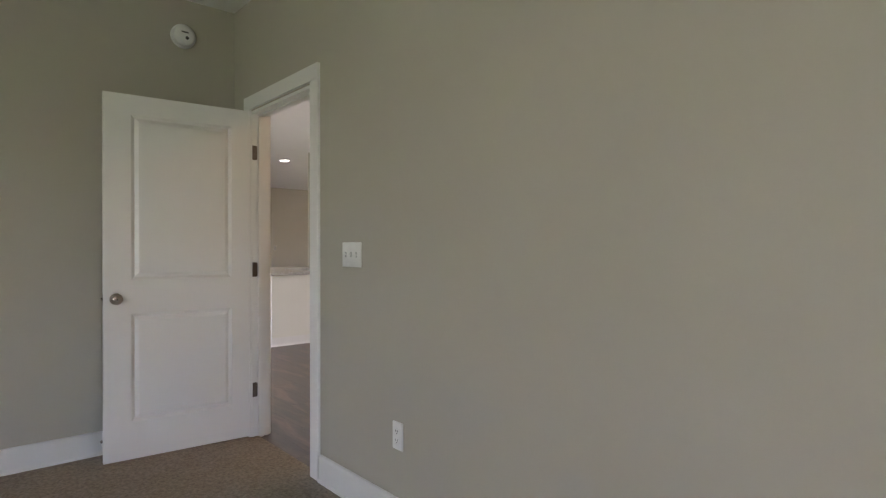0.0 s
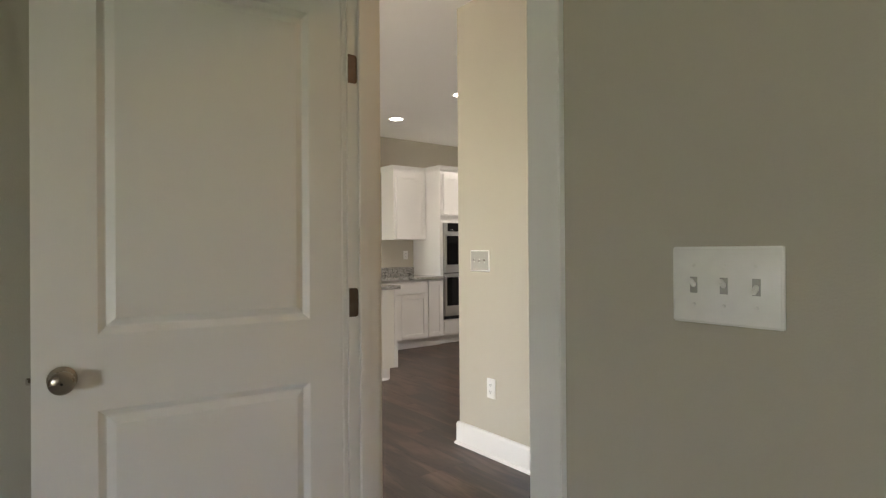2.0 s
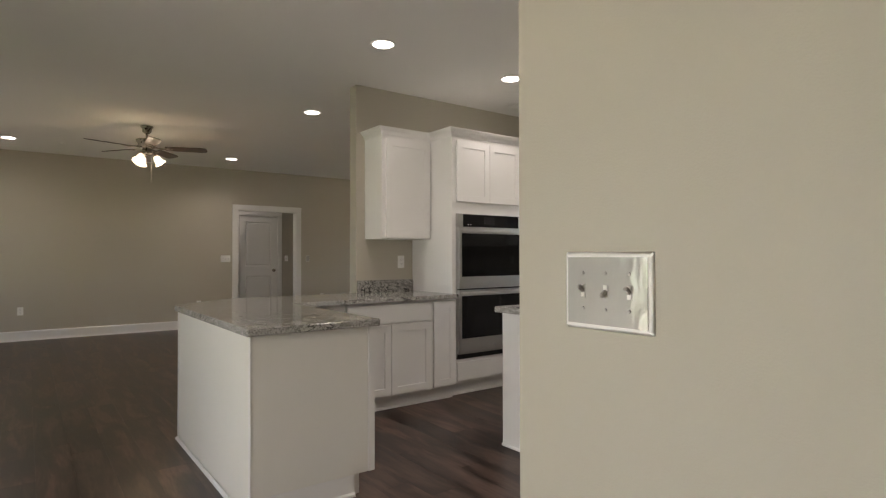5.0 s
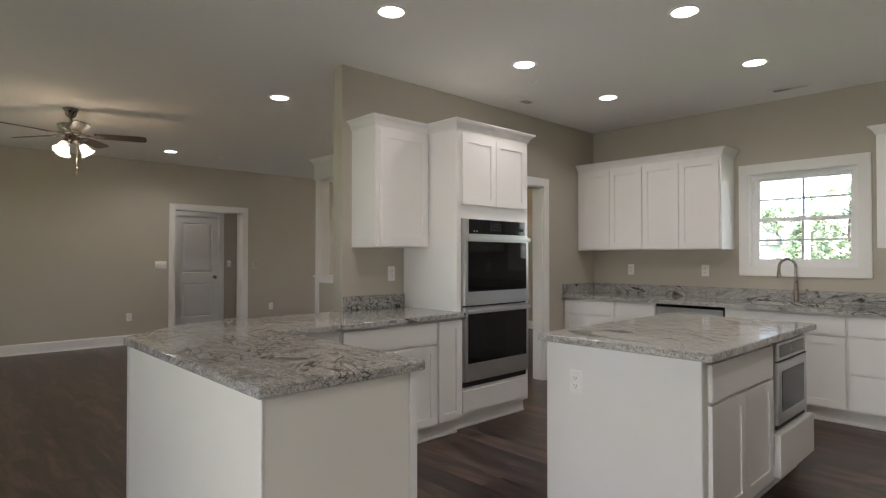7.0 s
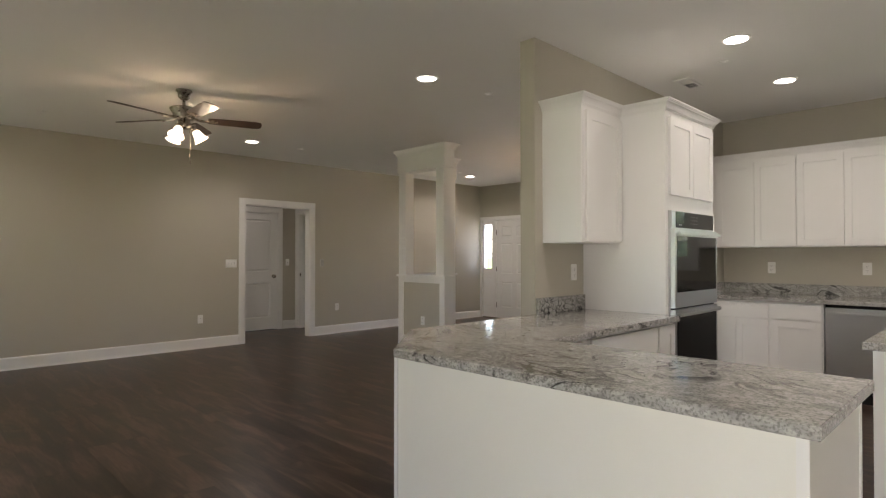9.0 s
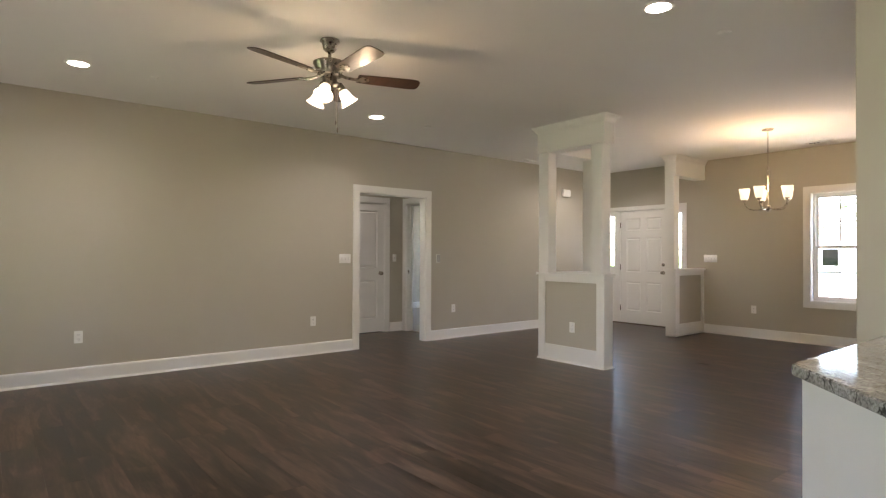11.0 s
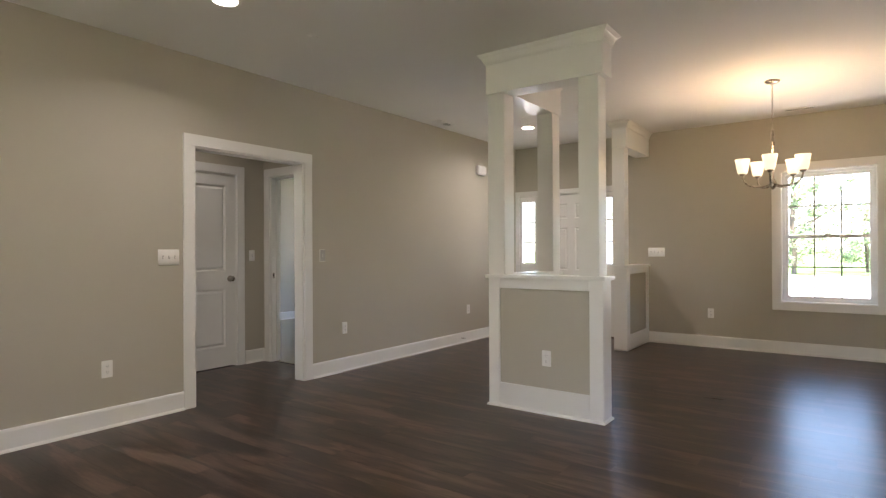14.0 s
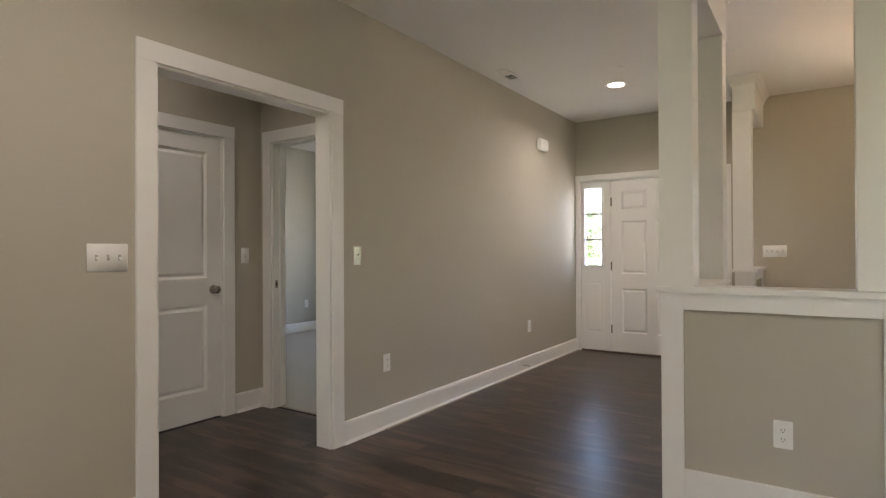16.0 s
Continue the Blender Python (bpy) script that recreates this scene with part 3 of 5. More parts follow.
jamb("jamb_hall_end", pose(-3.45, 4.46, 0), 0.80, 2.06, 0.12, "white painted door jamb")
casing("casing_pantry", pose(-8.22, 6.305, 0, 0, 0, EAST), 0.89, 2.045, "white painted casing of a cased opening", 0.09)
casing("casing_pantry_dining", pose(-8.34, 7.195, 0, 0, 0, WEST), 0.89, 2.045, "white painted casing of a cased opening", 0.09)
jamb("jamb_pantry", pose(-8.22, 6.30, 0, 0, 0, EAST), 0.90, 2.05, 0.12, "white painted jamb of a cased opening", 0)
casing("casing_vestibule", pose(-13.93, 5.335, 0, 0, 0, EAST), 1.092, 2.052, "white painted casing of a cased opening", 0.092)
jamb("jamb_vestibule", pose(-13.93, 5.330, 0, 0, 0, EAST), 1.102, 2.057, 0.12, "white painted jamb of a cased opening", 0)
casing("casing_closet", pose(-15.10, 5.705, 0, 0, 0, EAST), 0.785, 2.045, "white painted flat door casing", 0.09)
jamb("jamb_closet", pose(-15.10, 5.70, 0, 0, 0, EAST), 0.795, 2.05, 0.12, "white painted closet door jamb", 0.42)
casing("casing_side_bedroom", pose(-14.97, 6.83, 0, 0, 0, SOUTH), 0.80, 2.045, "white painted flat door casing", 0.09)
jamb("jamb_side_bedroom", pose(-14.975, 6.83, 0), 0.81, 2.05, 0.12, "white painted door jamb with a strike plate", 0.5)


def strike(at, rz):
    root = thing("strike_plate", pose(*at, 0, 0, rz), "dark bronze strike plate let into a door jamb", "strike plate")
    part("plate", boxed(-0.013, 0.013, -0.002, 0, -0.03, 0.03, 0.002), NICKEL, root)
    part("hole", boxed(-0.007, 0.007, -0.0028, -0.0021, -0.012, 0.012, 0), DARK, root)


strike((-14.957, 6.86, 0.955), EAST)


def two_panel_door(name, m, width, height, label, knob_x, free=0.115, knob_z=0.935, knob_mat=None):
    """Moulded two-panel interior door; local x from the hinge side's end, front facing -y."""
    root = thing(name, m, label, "door", kind="structure")
    st = 0.115
    lock = 0.83
    panels = [(st, width - free, 0.222, lock), (st, width - free, lock + 0.190, height - 0.110)]
    part("door_leaf", panelled(bmesh.new(), 0, width, 0.015, height, -0.035, 0, panels, MOULDED), TRIM, root)
    knob(pose(knob_x, -0.035, knob_z, 90), root, knob_mat)
    knob(pose(knob_x, 0, knob_z, -90), root, knob_mat)
    return root


# bedroom door, swung open against the west wall
dm = Matrix.Translation((-3.309, 1.658, 0)) @ Matrix.Rotation(radians(-94.8), 4, "Z")
bed_door = two_panel_door("door_bedroom", dm, 0.80, 2.060, "open white moulded two-panel interior door", 0.738, 0.136, 0.918)
bed_door_latch = part("latch_bolt", boxed(0.80, 0.811, -0.024, -0.011, 0.910, 0.926, 0.002), NICKEL, bed_door)
part("latch_face", boxed(0.7995, 0.8015, -0.030, -0.005, 0.888, 0.948, 0.0), NICKEL, bed_door)


def jamb_hinge(x, y, z, rz):
    root = thing("hinge_leaf", pose(x, y, z, 0, 0, rz), "dark bronze hinge leaf screwed to the jamb", "hinge", "hinges on the bedroom jamb")
    r = 0.009
    side = [(-0.016, -0.045), (0.015 - r, -0.045)] + [(0.015 - r + r * math.sin(a), -0.045 + r - r * math.cos(a)) for a in (0.5, 1.0, 1.571)]
    side += [(x, -z) for x, z in side[::-1]]
    bm = bmesh.new()
    rows = [[bm.verts.new((x, y, z)) for x, z in side] for y in (-0.002, 0.0)]
    bm.faces.new(rows[0])
    bm.faces.new(rows[1][::-1])
    for k in range(len(side)):
        bm.faces.new((rows[0][k], rows[1][k], rows[1][k - 1], rows[0][k - 1]))
    part("leaf", bm, BRONZE, root)
    for sx, sz in ((0.002, 0.033), (0.008, 0.0), (0.002, -0.033)):
        part("screw", lathe(bmesh.new(), [(0.0042, 0), (0.0038, 0.0006), (0.001, 0.0004)], 10, pose(sx, -0.002, sz, 90)), BRONZE, root)


for hz in (0.305, 1.064, 1.80):
    jamb_hinge(-3.299, 1.682, hz, EAST)

# door stop on the bedroom baseboard
ds = thing("door_stop_spring", pose(-3.575, 0.885, 0.085, 0, 90, 0), "small brass spring door stop on the baseboard", "door stop")
part("spring", tube(bmesh.new(), [(0.006 * math.cos(i * 0.9), 0.006 * math.sin(i * 0.9), i * 0.0011) for i in range(50)], 0.0013, 6), NICKEL, ds)
part("rubber_tip", lathe(bmesh.new(), [(0.008, 0.055), (0.009, 0.06), (0.008, 0.07), (0.003, 0.073)], 14), PLATE, ds)

# closet door in the vestibule, shut
cl = two_panel_door("door_closet", pose(-15.135, 5.720, 0, 0, 0, EAST), 0.755, 2.03, "closed white moulded two-panel closet door", 0.69)
# door of the side room at the end of the hall, swung inward
two_panel_door("door_hall_end", Matrix.Translation((-3.425, 4.60, 0)) @ Matrix.Rotation(radians(84), 4, "Z"), 0.76, 2.035, "white two-panel door standing open into a dark room", 0.69)
for hz in (0.30, 1.02, 1.79):
    jamb_hinge(-3.431, 4.545, hz, EAST)


# windows
def window(name, m, x0, x1, z0, z1, cols, rows, depth, label, meet=None):
    """Double-hung window in an opening; local x along the wall, inside face at y = 0 facing -y."""
    root = thing(name, m, label, "window", kind="structure")
    part("jamb_liner", boxed(x0, x0 + 0.012, 0, depth, z0, z1, 0), TRIM, root)
    part("jamb_liner", boxed(x1 - 0.012, x1, 0, depth, z0, z1, 0), TRIM, root)
    part("jamb_liner", boxed(x0 + 0.012, x1 - 0.012, 0, depth, z1 - 0.012, z1, 0), TRIM, root)
    part("window_sill", boxed(x0 + 0.012, x1 - 0.012, 0, depth, z0, z0 + 0.014, 0), TRIM, root)
    meet = meet or (z0 + z1) / 2
    a0, a1, b0, b1 = x0 + 0.012, x1 - 0.012, z0 + 0.014, z1 - 0.012
    fr = bmesh.new()
    for q in ((a0, a0 + 0.03, b0, b1), (a1 - 0.03, a1, b0, b1), (a0 + 0.03, a1 - 0.03, b0, b0 + 0.03), (a0 + 0.03, a1 - 0.03, b1 - 0.03, b1)):
        box(fr, q[0], q[1], depth - 0.075, depth - 0.005, q[2], q[3])
    part("window_frame", fr, VINYL, root)
    for s, (c0, c1, y) in enumerate(((b0 + 0.03, meet + 0.018, depth - 0.068), (meet - 0.018, b1 - 0.03, depth - 0.040))):
        sx0, sx1 = a0 + 0.03, a1 - 0.03
        w = 0.032
        sash = part("lower_sash" if s == 0 else "upper_sash", cells(bmesh.new(), [sx0, sx0 + w, sx1 - w, sx1], [c0, c0 + w, c1 - w, c1],
                    lambda u, v: not (sx0 + w < u < sx1 - w and c0 + w < v < c1 - w), lambda u, v, k: (u, y + k * 0.026, v)), VINYL, root)
        g = bmesh.new()
        box(g, sx0 + w - 0.004, sx1 - w + 0.004, y + 0.011, y + 0.015, c0 + w - 0.004, c1 - w + 0.004)
        pane = part("pane", g, GLASS, sash)
        pane.visible_shadow = False
        for i in range(1, cols):
            x = sx0 + w + (sx1 - sx0 - 2 * w) * i / cols
            part("muntin", boxed(x - 0.008, x + 0.008, y + 0.007, y + 0.0108, c0 + w, c1 - w, 0), MUNTIN, sash)
        for j in range(1, rows):
            z = c0 + w + (c1 - c0 - 2 * w) * j / rows
            part("muntin", boxed(sx0 + w, sx1 - w, y + 0.0065, y + 0.0103, z - 0.008, z + 0.008, 0), MUNTIN, sash)
    lock = part("sash_lock", boxed((a0 + a1) / 2 - 0.03, (a0 + a1) / 2 + 0.03, depth - 0.072, depth - 0.045, meet + 0.018, meet + 0.03, 0.003), VINYL, root)
    return root


window("window_kitchen", pose(0, 8.19, 0), -6.522, -5.65, 1.207, 2.10, 2, 2, 0.12, "white double-hung kitchen window with grey muntins")
casing("casing_kitchen_window", pose(-6.517, 8.19, 0), 0.862, 2.095, "white flat casing round the kitchen window", 0.09, sill=True, bottom=1.212)
window("window_dining", pose(0, 10.56, 0), -10.432, -9.522, 0.595, 2.125, 3, 2, 0.14, "white double-hung dining window with grey muntins")
casing("casing_dining_window", pose(-10.427, 10.56, 0), 0.90, 2.120, "white flat casing round the dining window", 0.092, sill=True, bottom=0.600)
window("window_front_bedroom", pose(0, 10.56, 0), -16.9, -15.5, 0.60, 2.13, 3, 2, 0.14, "white double-hung bedroom window")
for k, x in enumerate((-13.1, -11.6, -10.1)):
    window("window_living_%d" % (k + 1), pose(2 * x + 1.0, 0.20, 0, 0, 0, NORTH), x, x + 1.0, 0.60, 2.13, 2, 2, 0.12, "white double-hung living room window")
window("window_bedroom", pose(1.6, -3.5, 0, 0, 0, NORTH), -0.6, 2.2, 0.65, 2.15, 6, 2, 0.12, "wide white double-hung bedroom window")

# sliding glass door in the south wall of the breakfast corner
patio = thing("door_patio", pose(-10.5, 0.20, 0, 0, 0, NORTH), "white sliding glass patio door", "patio door", kind="structure")
for x0, x1, y in ((-6.3, -5.23, 0.03), (-5.27, -4.2, 0.075)):
    leaf = part("sliding_leaf", cells(bmesh.new(), [x0, x0 + 0.07, x1 - 0.07, x1], [0.02, 0.12, 2.0, 2.08],
                lambda u, v: not (x0 + 0.07 < u < x1 - 0.07 and 0.12 < v < 2.0), lambda u, v, k: (u, y + k * 0.035, v)), VINYL, patio)
    pane = part("pane", boxed(x0 + 0.066, x1 - 0.066, y + 0.015, y + 0.02, 0.116, 2.004, 0), GLASS, leaf)
    pane.visible_shadow = False
part("threshold", boxed(-6.3, -4.2, 0, 0.12, 0, 0.02, 0), STEEL, patio)

# front door with two sidelights
fd = thing("door_front", pose(0, 10.56, 0), "closed white six-panel front door with two glazed sidelights", "front door", kind="structure")
cols = [(-13.39, -13.10), (-12.99, -12.70)]
six = [(a, b, z0, z1) for a, b in cols for z0, z1 in ((0.24, 0.76), (0.93, 1.55), (1.68, 1.90))]
leaf = part("door_leaf", panelled(bmesh.new(), -13.50, -12.59, 0.02, 2.01, 0.030, 0.075, six, MOULDED), TRIM, fd)
for kz in (0.935, 1.075):
    knob(pose(-12.665, 0.030, kz, 90), leaf) if kz < 1 else part("deadbolt", lathe(bmesh.new(), [(0.031, 0), (0.031, 0.006), (0.024, 0.014), (0.008, 0.016)], 24, pose(-12.665, 0.030, kz, 90)), NICKEL, leaf, "satin nickel deadbolt", True)
for hz in (0.28, 1.02, 1.78):
    part("hinge", lathe(bmesh.new(), [(0.008, -0.05), (0.008, 0.05)], 12, pose(-13.507, 0.026, hz)), BRONZE, leaf)
for x0, x1, gx in ((-13.87, -13.515, -13.722), (-12.575, -12.29, -12.4325)):
    gx0, gx1 = gx - 0.103, gx + 0.103
    side = part("sidelight", cells(bmesh.new(), [x0, gx0, gx1, x1], [0.02, 1.03, 1.95, 2.03],
                lambda u, v: not (gx0 < u < gx1 and 1.03 < v < 1.95), lambda u, v, k: (u, 0.020 + k * 0.06, v)), TRIM, fd)
    part("bottom_panel", panelled(bmesh.new(), gx0 - 0.02, gx1 + 0.02, 0.20, 0.86, 0.0165, 0.0195, [(gx0, gx1, 0.23, 0.83)], [(0.012, 0.002), (0.03, -0.003)], both=False), TRIM, side)
    rim = cells(bmesh.new(), [gx0 - 0.022, gx0, gx1, gx1 + 0.022], [1.008, 1.03, 1.95, 1.972], lambda u, v: not (gx0 < u < gx1 and 1.03 < v < 1.95), lambda u, v, k: (u, 0.009 + k * 0.0105, v))
    part("glass_rim", rim, VINYL, side)
    pane = part("pane", boxed(gx0, gx1, 0.045, 0.049, 1.03, 1.95, 0), GLASS, side)
    pane.visible_shadow = False
    for z in (1.03 + 0.3067, 1.03 + 0.6133):
        part("muntin", boxed(gx0, gx1, 0.040, 0.0445, z - 0.012, z + 0.012, 0), MUNTIN, side)
part("threshold", boxed(-13.87, -12.29, -0.01, 0.14, 0.0, 0.02, 0.003), BRONZE, fd)
for mx in (-13.508, -12.582):
    part("mullion", boxed(mx - 0.014, mx + 0.014, 0.081, 0.125, 0.02, 2.05, 0), TRIM, fd)
    part("mullion_core", boxed(mx - 0.0062, mx + 0.0062, 0.036, 0.0805, 0.02, 2.03, 0), TRIM, fd)
part("head_stop", boxed(-13.494, -12.596, 0.081, 0.125, 1.99, 2.05, 0), TRIM, fd)
part("bottom_stop", boxed(-13.494, -12.596, 0.081, 0.125, 0.02, 0.045, 0), DARK, fd)
part("head_jamb", boxed(-13.87, -12.29, 0.0, 0.14, 2.032, 2.05, 0), TRIM, fd)
casing("casing_front_door", pose(-13.865, 10.56, 0), 1.57, 2.045, "white flat casing round the front door", 0.064)


# ---- kitchen ----
def solid(x0, x1, y0, y1, z0, z1, name, parent, mat=None, r=0.0015):
    return part(name, boxed(x0, x1, y0, y1, z0, z1, r), mat or CAB, parent)


def base_cabinet(m, width, fronts, label, depth=0.60, group="kitchen base cabinets"):
    """Base unit; local x along its front, front facing -y at y = 0. fronts: (kind, x0, x1, z0, z1)."""
    root = thing("base_cabinet", m, label, "cabinet", group)
    solid(0, width, 0, depth, 0.105, 0.858, "body", root)
    solid(0, width, 0.055, depth, 0, 0.105, "toe_kick", root)
    part("shoe_moulding", boxed(0, width, 0.040, 0.055, 0, 0.018, 0.004), TRIM, root)
    for kind, x0, x1, z0, z1 in fronts:
        (shaker if kind == "door" else slab_front)("cabinet_door" if kind == "door" else "drawer_front", x0, x1, z0, z1, root)
    return root


def wall_cabinet(m, width, doors, label, depth=0.31, z0=1.375, z1=2.275):
    root = thing("wall_cabinet", m, label, "cabinet", "kitchen wall cabinets")
    solid(0, width, 0, depth, z0, z1, "body", root)
    for x0, x1 in doors:
        shaker("cabinet_door", x0, x1, z0 + 0.012, z1 - 0.035, root)
    return root


CROWN_Z = 2.338


def cabinet_crown(path, label="white crown moulding on top of the wall cabinets"):
    ob = part("cabinet_crown", sweep(bmesh.new(), crown_profile(CROWN_Z, 0.068, 0.052), path), CAB)
    return tagged(ob, label, "crown moulding", kind="structure")


# wall run beside the ovens
wall_cabinet(pose(-7.915, 4.776, 0, 0, 0, EAST), 0.509, [(0.035, 0.497)], "white shaker wall cabinet with one door")
tall = thing("tall_oven_cabinet", pose(-7.592, 5.287, 0, 0, 0, EAST), "white tall cabinet housing a double wall oven", "cabinet")
solid(0, 0.846, 0, 0.625, 0.105, 2.275, "body", tall)
solid(0.0, 0.846, 0.05, 0.625, 0, 0.105, "toe_kick", tall)
part("shoe_moulding", boxed(0, 0.846, 0.036, 0.05, 0, 0.018, 0.004), TRIM, tall)
shaker("cabinet_door", 0.045, 0.421, 1.70, 2.232, tall)
shaker("cabinet_door", 0.425, 0.801, 1.70, 2.232, tall)
slab_front("drawer_front", 0.045, 0.801, 0.135, 0.292, tall)
cabinet_crown([(-8.218, 4.776), (-7.915, 4.776), (-7.915, 5.287), (-7.592, 5.287), (-7.592, 6.133), (-8.218, 6.133)])

oven = thing("double_wall_oven", pose(-7.592, 5.710, 0, 0, 0, EAST), "stainless double wall oven with black glass doors", "oven")
part("trim_frame", boxed(-0.381, 0.381, -0.012, 0.45, 0.318, 1.594, 0.002), STEEL, oven)
part("control_panel", boxed(-0.381, 0.381, -0.024, -0.0125, 1.478, 1.592, 0.002), STEEL, oven)
cp = part("control_glass", boxed(-0.318, 0.352, -0.027, -0.0245, 1.480, 1.590, 0.001), BLACKGLASS, oven, "black glass touch panel")
for i in range(4):
    for j in range(3):
        part("key_mark", boxed(-0.07 + i * 0.035, -0.062 + i * 0.035, -0.0278, -0.0272, 1.512 + j * 0.024, 1.516 + j * 0.024, 0), MUNTIN, cp)
for i in range(2):
    part("badge_mark", boxed(-0.27 + i * 0.03, -0.255 + i * 0.03, -0.0278, -0.0272, 1.497, 1.503, 0), PLATE, cp)
for z0, z1 in ((0.935, 1.470), (0.365, 0.922)):
    d = part("oven_door", boxed(-0.379, 0.379, -0.045, -0.013, z0, z1, 0.004), STEEL, oven, "stainless oven door")
    part("door_glass", boxed(-0.348, 0.348, -0.048, -0.0455, z0 + (0.105 if z0 > 0.5 else 0.135), z1 - 0.050, 0.001), BLACKGLASS, d, "black glass oven window")
    hb = bmesh.new()
    box(hb, -0.372, 0.372, -0.078, -0.062, z1 - 0.044, z1 - 0.014)
    part("handle", soften(hb, 0.006, 3), STEEL, d, "flat stainless bar handle")
    for hx in (-0.35, 0.35):
        part("handle_post", boxed(hx - 0.012, hx + 0.012, -0.063, -0.0455, z1 - 0.040, z1 - 0.020, 0.002), STEEL, d)
    part("vent_gap", boxed(-0.375, 0.375, -0.020, -0.0125, z0 - 0.012, z0 - 0.001, 0), DARK, d)
part("badge", lathe(bmesh.new(), [(0.017, 0), (0.017, 0.002), (0.012, 0.003)], 20, pose(0.03, -0.0455, 0.425, 90)), MUNTIN, oven)
part("bottom_vent", boxed(-0.379, 0.379, -0.016, -0.0125, 0.320, 0.352, 0.001), DARK, oven)

F_A = [("drawer", 0.012, 0.788, 0.695, 0.840), ("door", 0.012, 0.398, 0.125, 0.680), ("door", 0.402, 0.788, 0.125, 0.680)]
base_cabinet(pose(-7.545, 4.235, 0, 0, 0, EAST), 0.80, F_A, "white base cabinet with one drawer over two shaker doors", 0.67)
base_cabinet(pose(-7.545, 5.036, 0, 0, 0, EAST), 0.25, [("door", 0.012, 0.238, 0.125, 0.840)], "narrow white base cabinet with a tall shaker door", 0.67)


def poly_prism(pts, z0, z1, r=0.0):
    bm = bmesh.new()
    low = [bm.verts.new((x, y, z0)) for x, y in pts]
    top = [bm.verts.new((x, y, z1)) for x, y in pts]
    bm.faces.new(low[::-1])
    bm.faces.new(top)
    for i in range(len(pts)):
        j = (i + 1) % len(pts)
        bm.faces.new((low[i], low[j], top[j], top[i]))
    return soften(bm, r, 3, 25) if r else bm


pen = thing("peninsula_cabinet", pose(-7.2, 3.5, 0), "white panelled kitchen peninsula with a clipped corner", "cabinet")
OFF = Vector((-7.2, 3.5))


def rel(pts):
    return [(x - OFF.x, y - OFF.y) for x, y in pts]


part("body", poly_prism(rel([(-6.312, 3.165), (-6.312, 3.775), (-7.547, 3.775), (-7.547, 4.233), (-8.185, 4.233), (-8.185, 3.565), (-7.815, 3.165)]), 0.105, 0.858), CAB, pen)
part("base", poly_prism(rel([(-6.314, 3.167), (-6.314, 3.700), (-7.60, 3.700), (-7.60, 4.233), (-8.183, 4.233), (-8.183, 3.567), (-7.817, 3.167)]), 0, 0.105), CAB, pen)
part("end_panel_foot", boxed(-6.310 - OFF.x, -6.300 - OFF.x, 3.142 - OFF.y, 3.665 - OFF.y, 0, 0.105, 0.002), CAB, pen)
part("end_panel", boxed(-6.310 - OFF.x, -6.300 - OFF.x, 3.142 - OFF.y, 3.745 - OFF.y, 0.1055, 0.858, 0.002), LITPANEL, pen)
part("end_strip", boxed(-6.310 - OFF.x, -6.298 - OFF.x, 3.747 - OFF.y, 3.785 - OFF.y, 0.105, 0.858, 0.002), CAB, pen)
part("back_panel", boxed(-7.811 - OFF.x, -6.3105 - OFF.x, 3.142 - OFF.y, 3.164 - OFF.y, 0, 0.858, 0.002), LITPANEL, pen)
part("corner_strip", boxed(-6.326 - OFF.x, -6.298 - OFF.x, 3.136 - OFF.y, 3.1415 - OFF.y, 0.02, 0.858, 0.002), CAB, pen)
part("corner_strip", boxed(-7.825 - OFF.x, -7.801 - OFF.x, 3.136 - OFF.y, 3.1415 - OFF.y, 0.02, 0.858, 0.002), CAB, pen)
part("shoe_moulding", sweep(bmesh.new(), [(0, 0), (0.014, 0), (0.012, 0.010), (0.004, 0.018), (0, 0.018)], rel([(-8.186, 4.233), (-8.186, 3.561), (-7.813, 3.1355), (-6.2975, 3.1355), (-6.2975, 3.665)])), TRIM, pen)

tagged(part("granite_countertop", poly_prism([(-6.268, 3.110), (-6.268, 3.802), (-7.492, 3.802), (-7.492, 5.284), (-8.217, 5.284), (-8.217, 3.570), (-7.798, 3.110)], 0.858, 0.895, 0.004), GRANITE),
       "grey veined polished granite peninsula countertop", "countertop")
tagged(part("granite_backsplash", boxed(-8.2175, -8.197, 4.694, 5.284, 0.896, 1.002, 0.002), GRANITE), "low grey granite backsplash on the wall", "backsplash")
outlet(pose(-8.22, 5.160, 1.168, 0, 0, EAST))

# island
isl = thing("kitchen_island", pose(-5.602, 4.795, 0, 0, 0, EAST), "white kitchen island with drawers, doors and a built-in microwave", "island")
solid(0.012, 1.548, 0, 0.806, 0.105, 0.858, "body", isl, LITPANEL)
solid(0.014, 1.546, 0.065, 0.80, 0, 0.105, "toe_kick", isl)
part("shoe_moulding", boxed(0.02, 1.54, 0.05, 0.065, 0, 0.018, 0.004), TRIM, isl)
part("end_panel", boxed(0.0, 0.011, 0.0, 0.812, 0.0, 0.858, 0.002), CAB, isl)
part("end_shoe", boxed(-0.013, -0.0005, 0.0, 0.812, 0.0, 0.018, 0.004), TRIM, isl)
part("corner_strip", boxed(-0.006, -0.0005, 0.0, 0.03, 0.02, 0.858, 0.001), CAB, isl)
slab_front("drawer_front", 0.055, 0.868, 0.668, 0.832, isl)
shaker("cabinet_door", 0.055, 0.460, 0.125, 0.652, isl)
shaker("cabinet_door", 0.464, 0.868, 0.125, 0.652, isl)
part("drawer_front", boxed(0.892, 1.535, -0.045, -0.001, 0.125, 0.352, 0.003), CAB, isl)
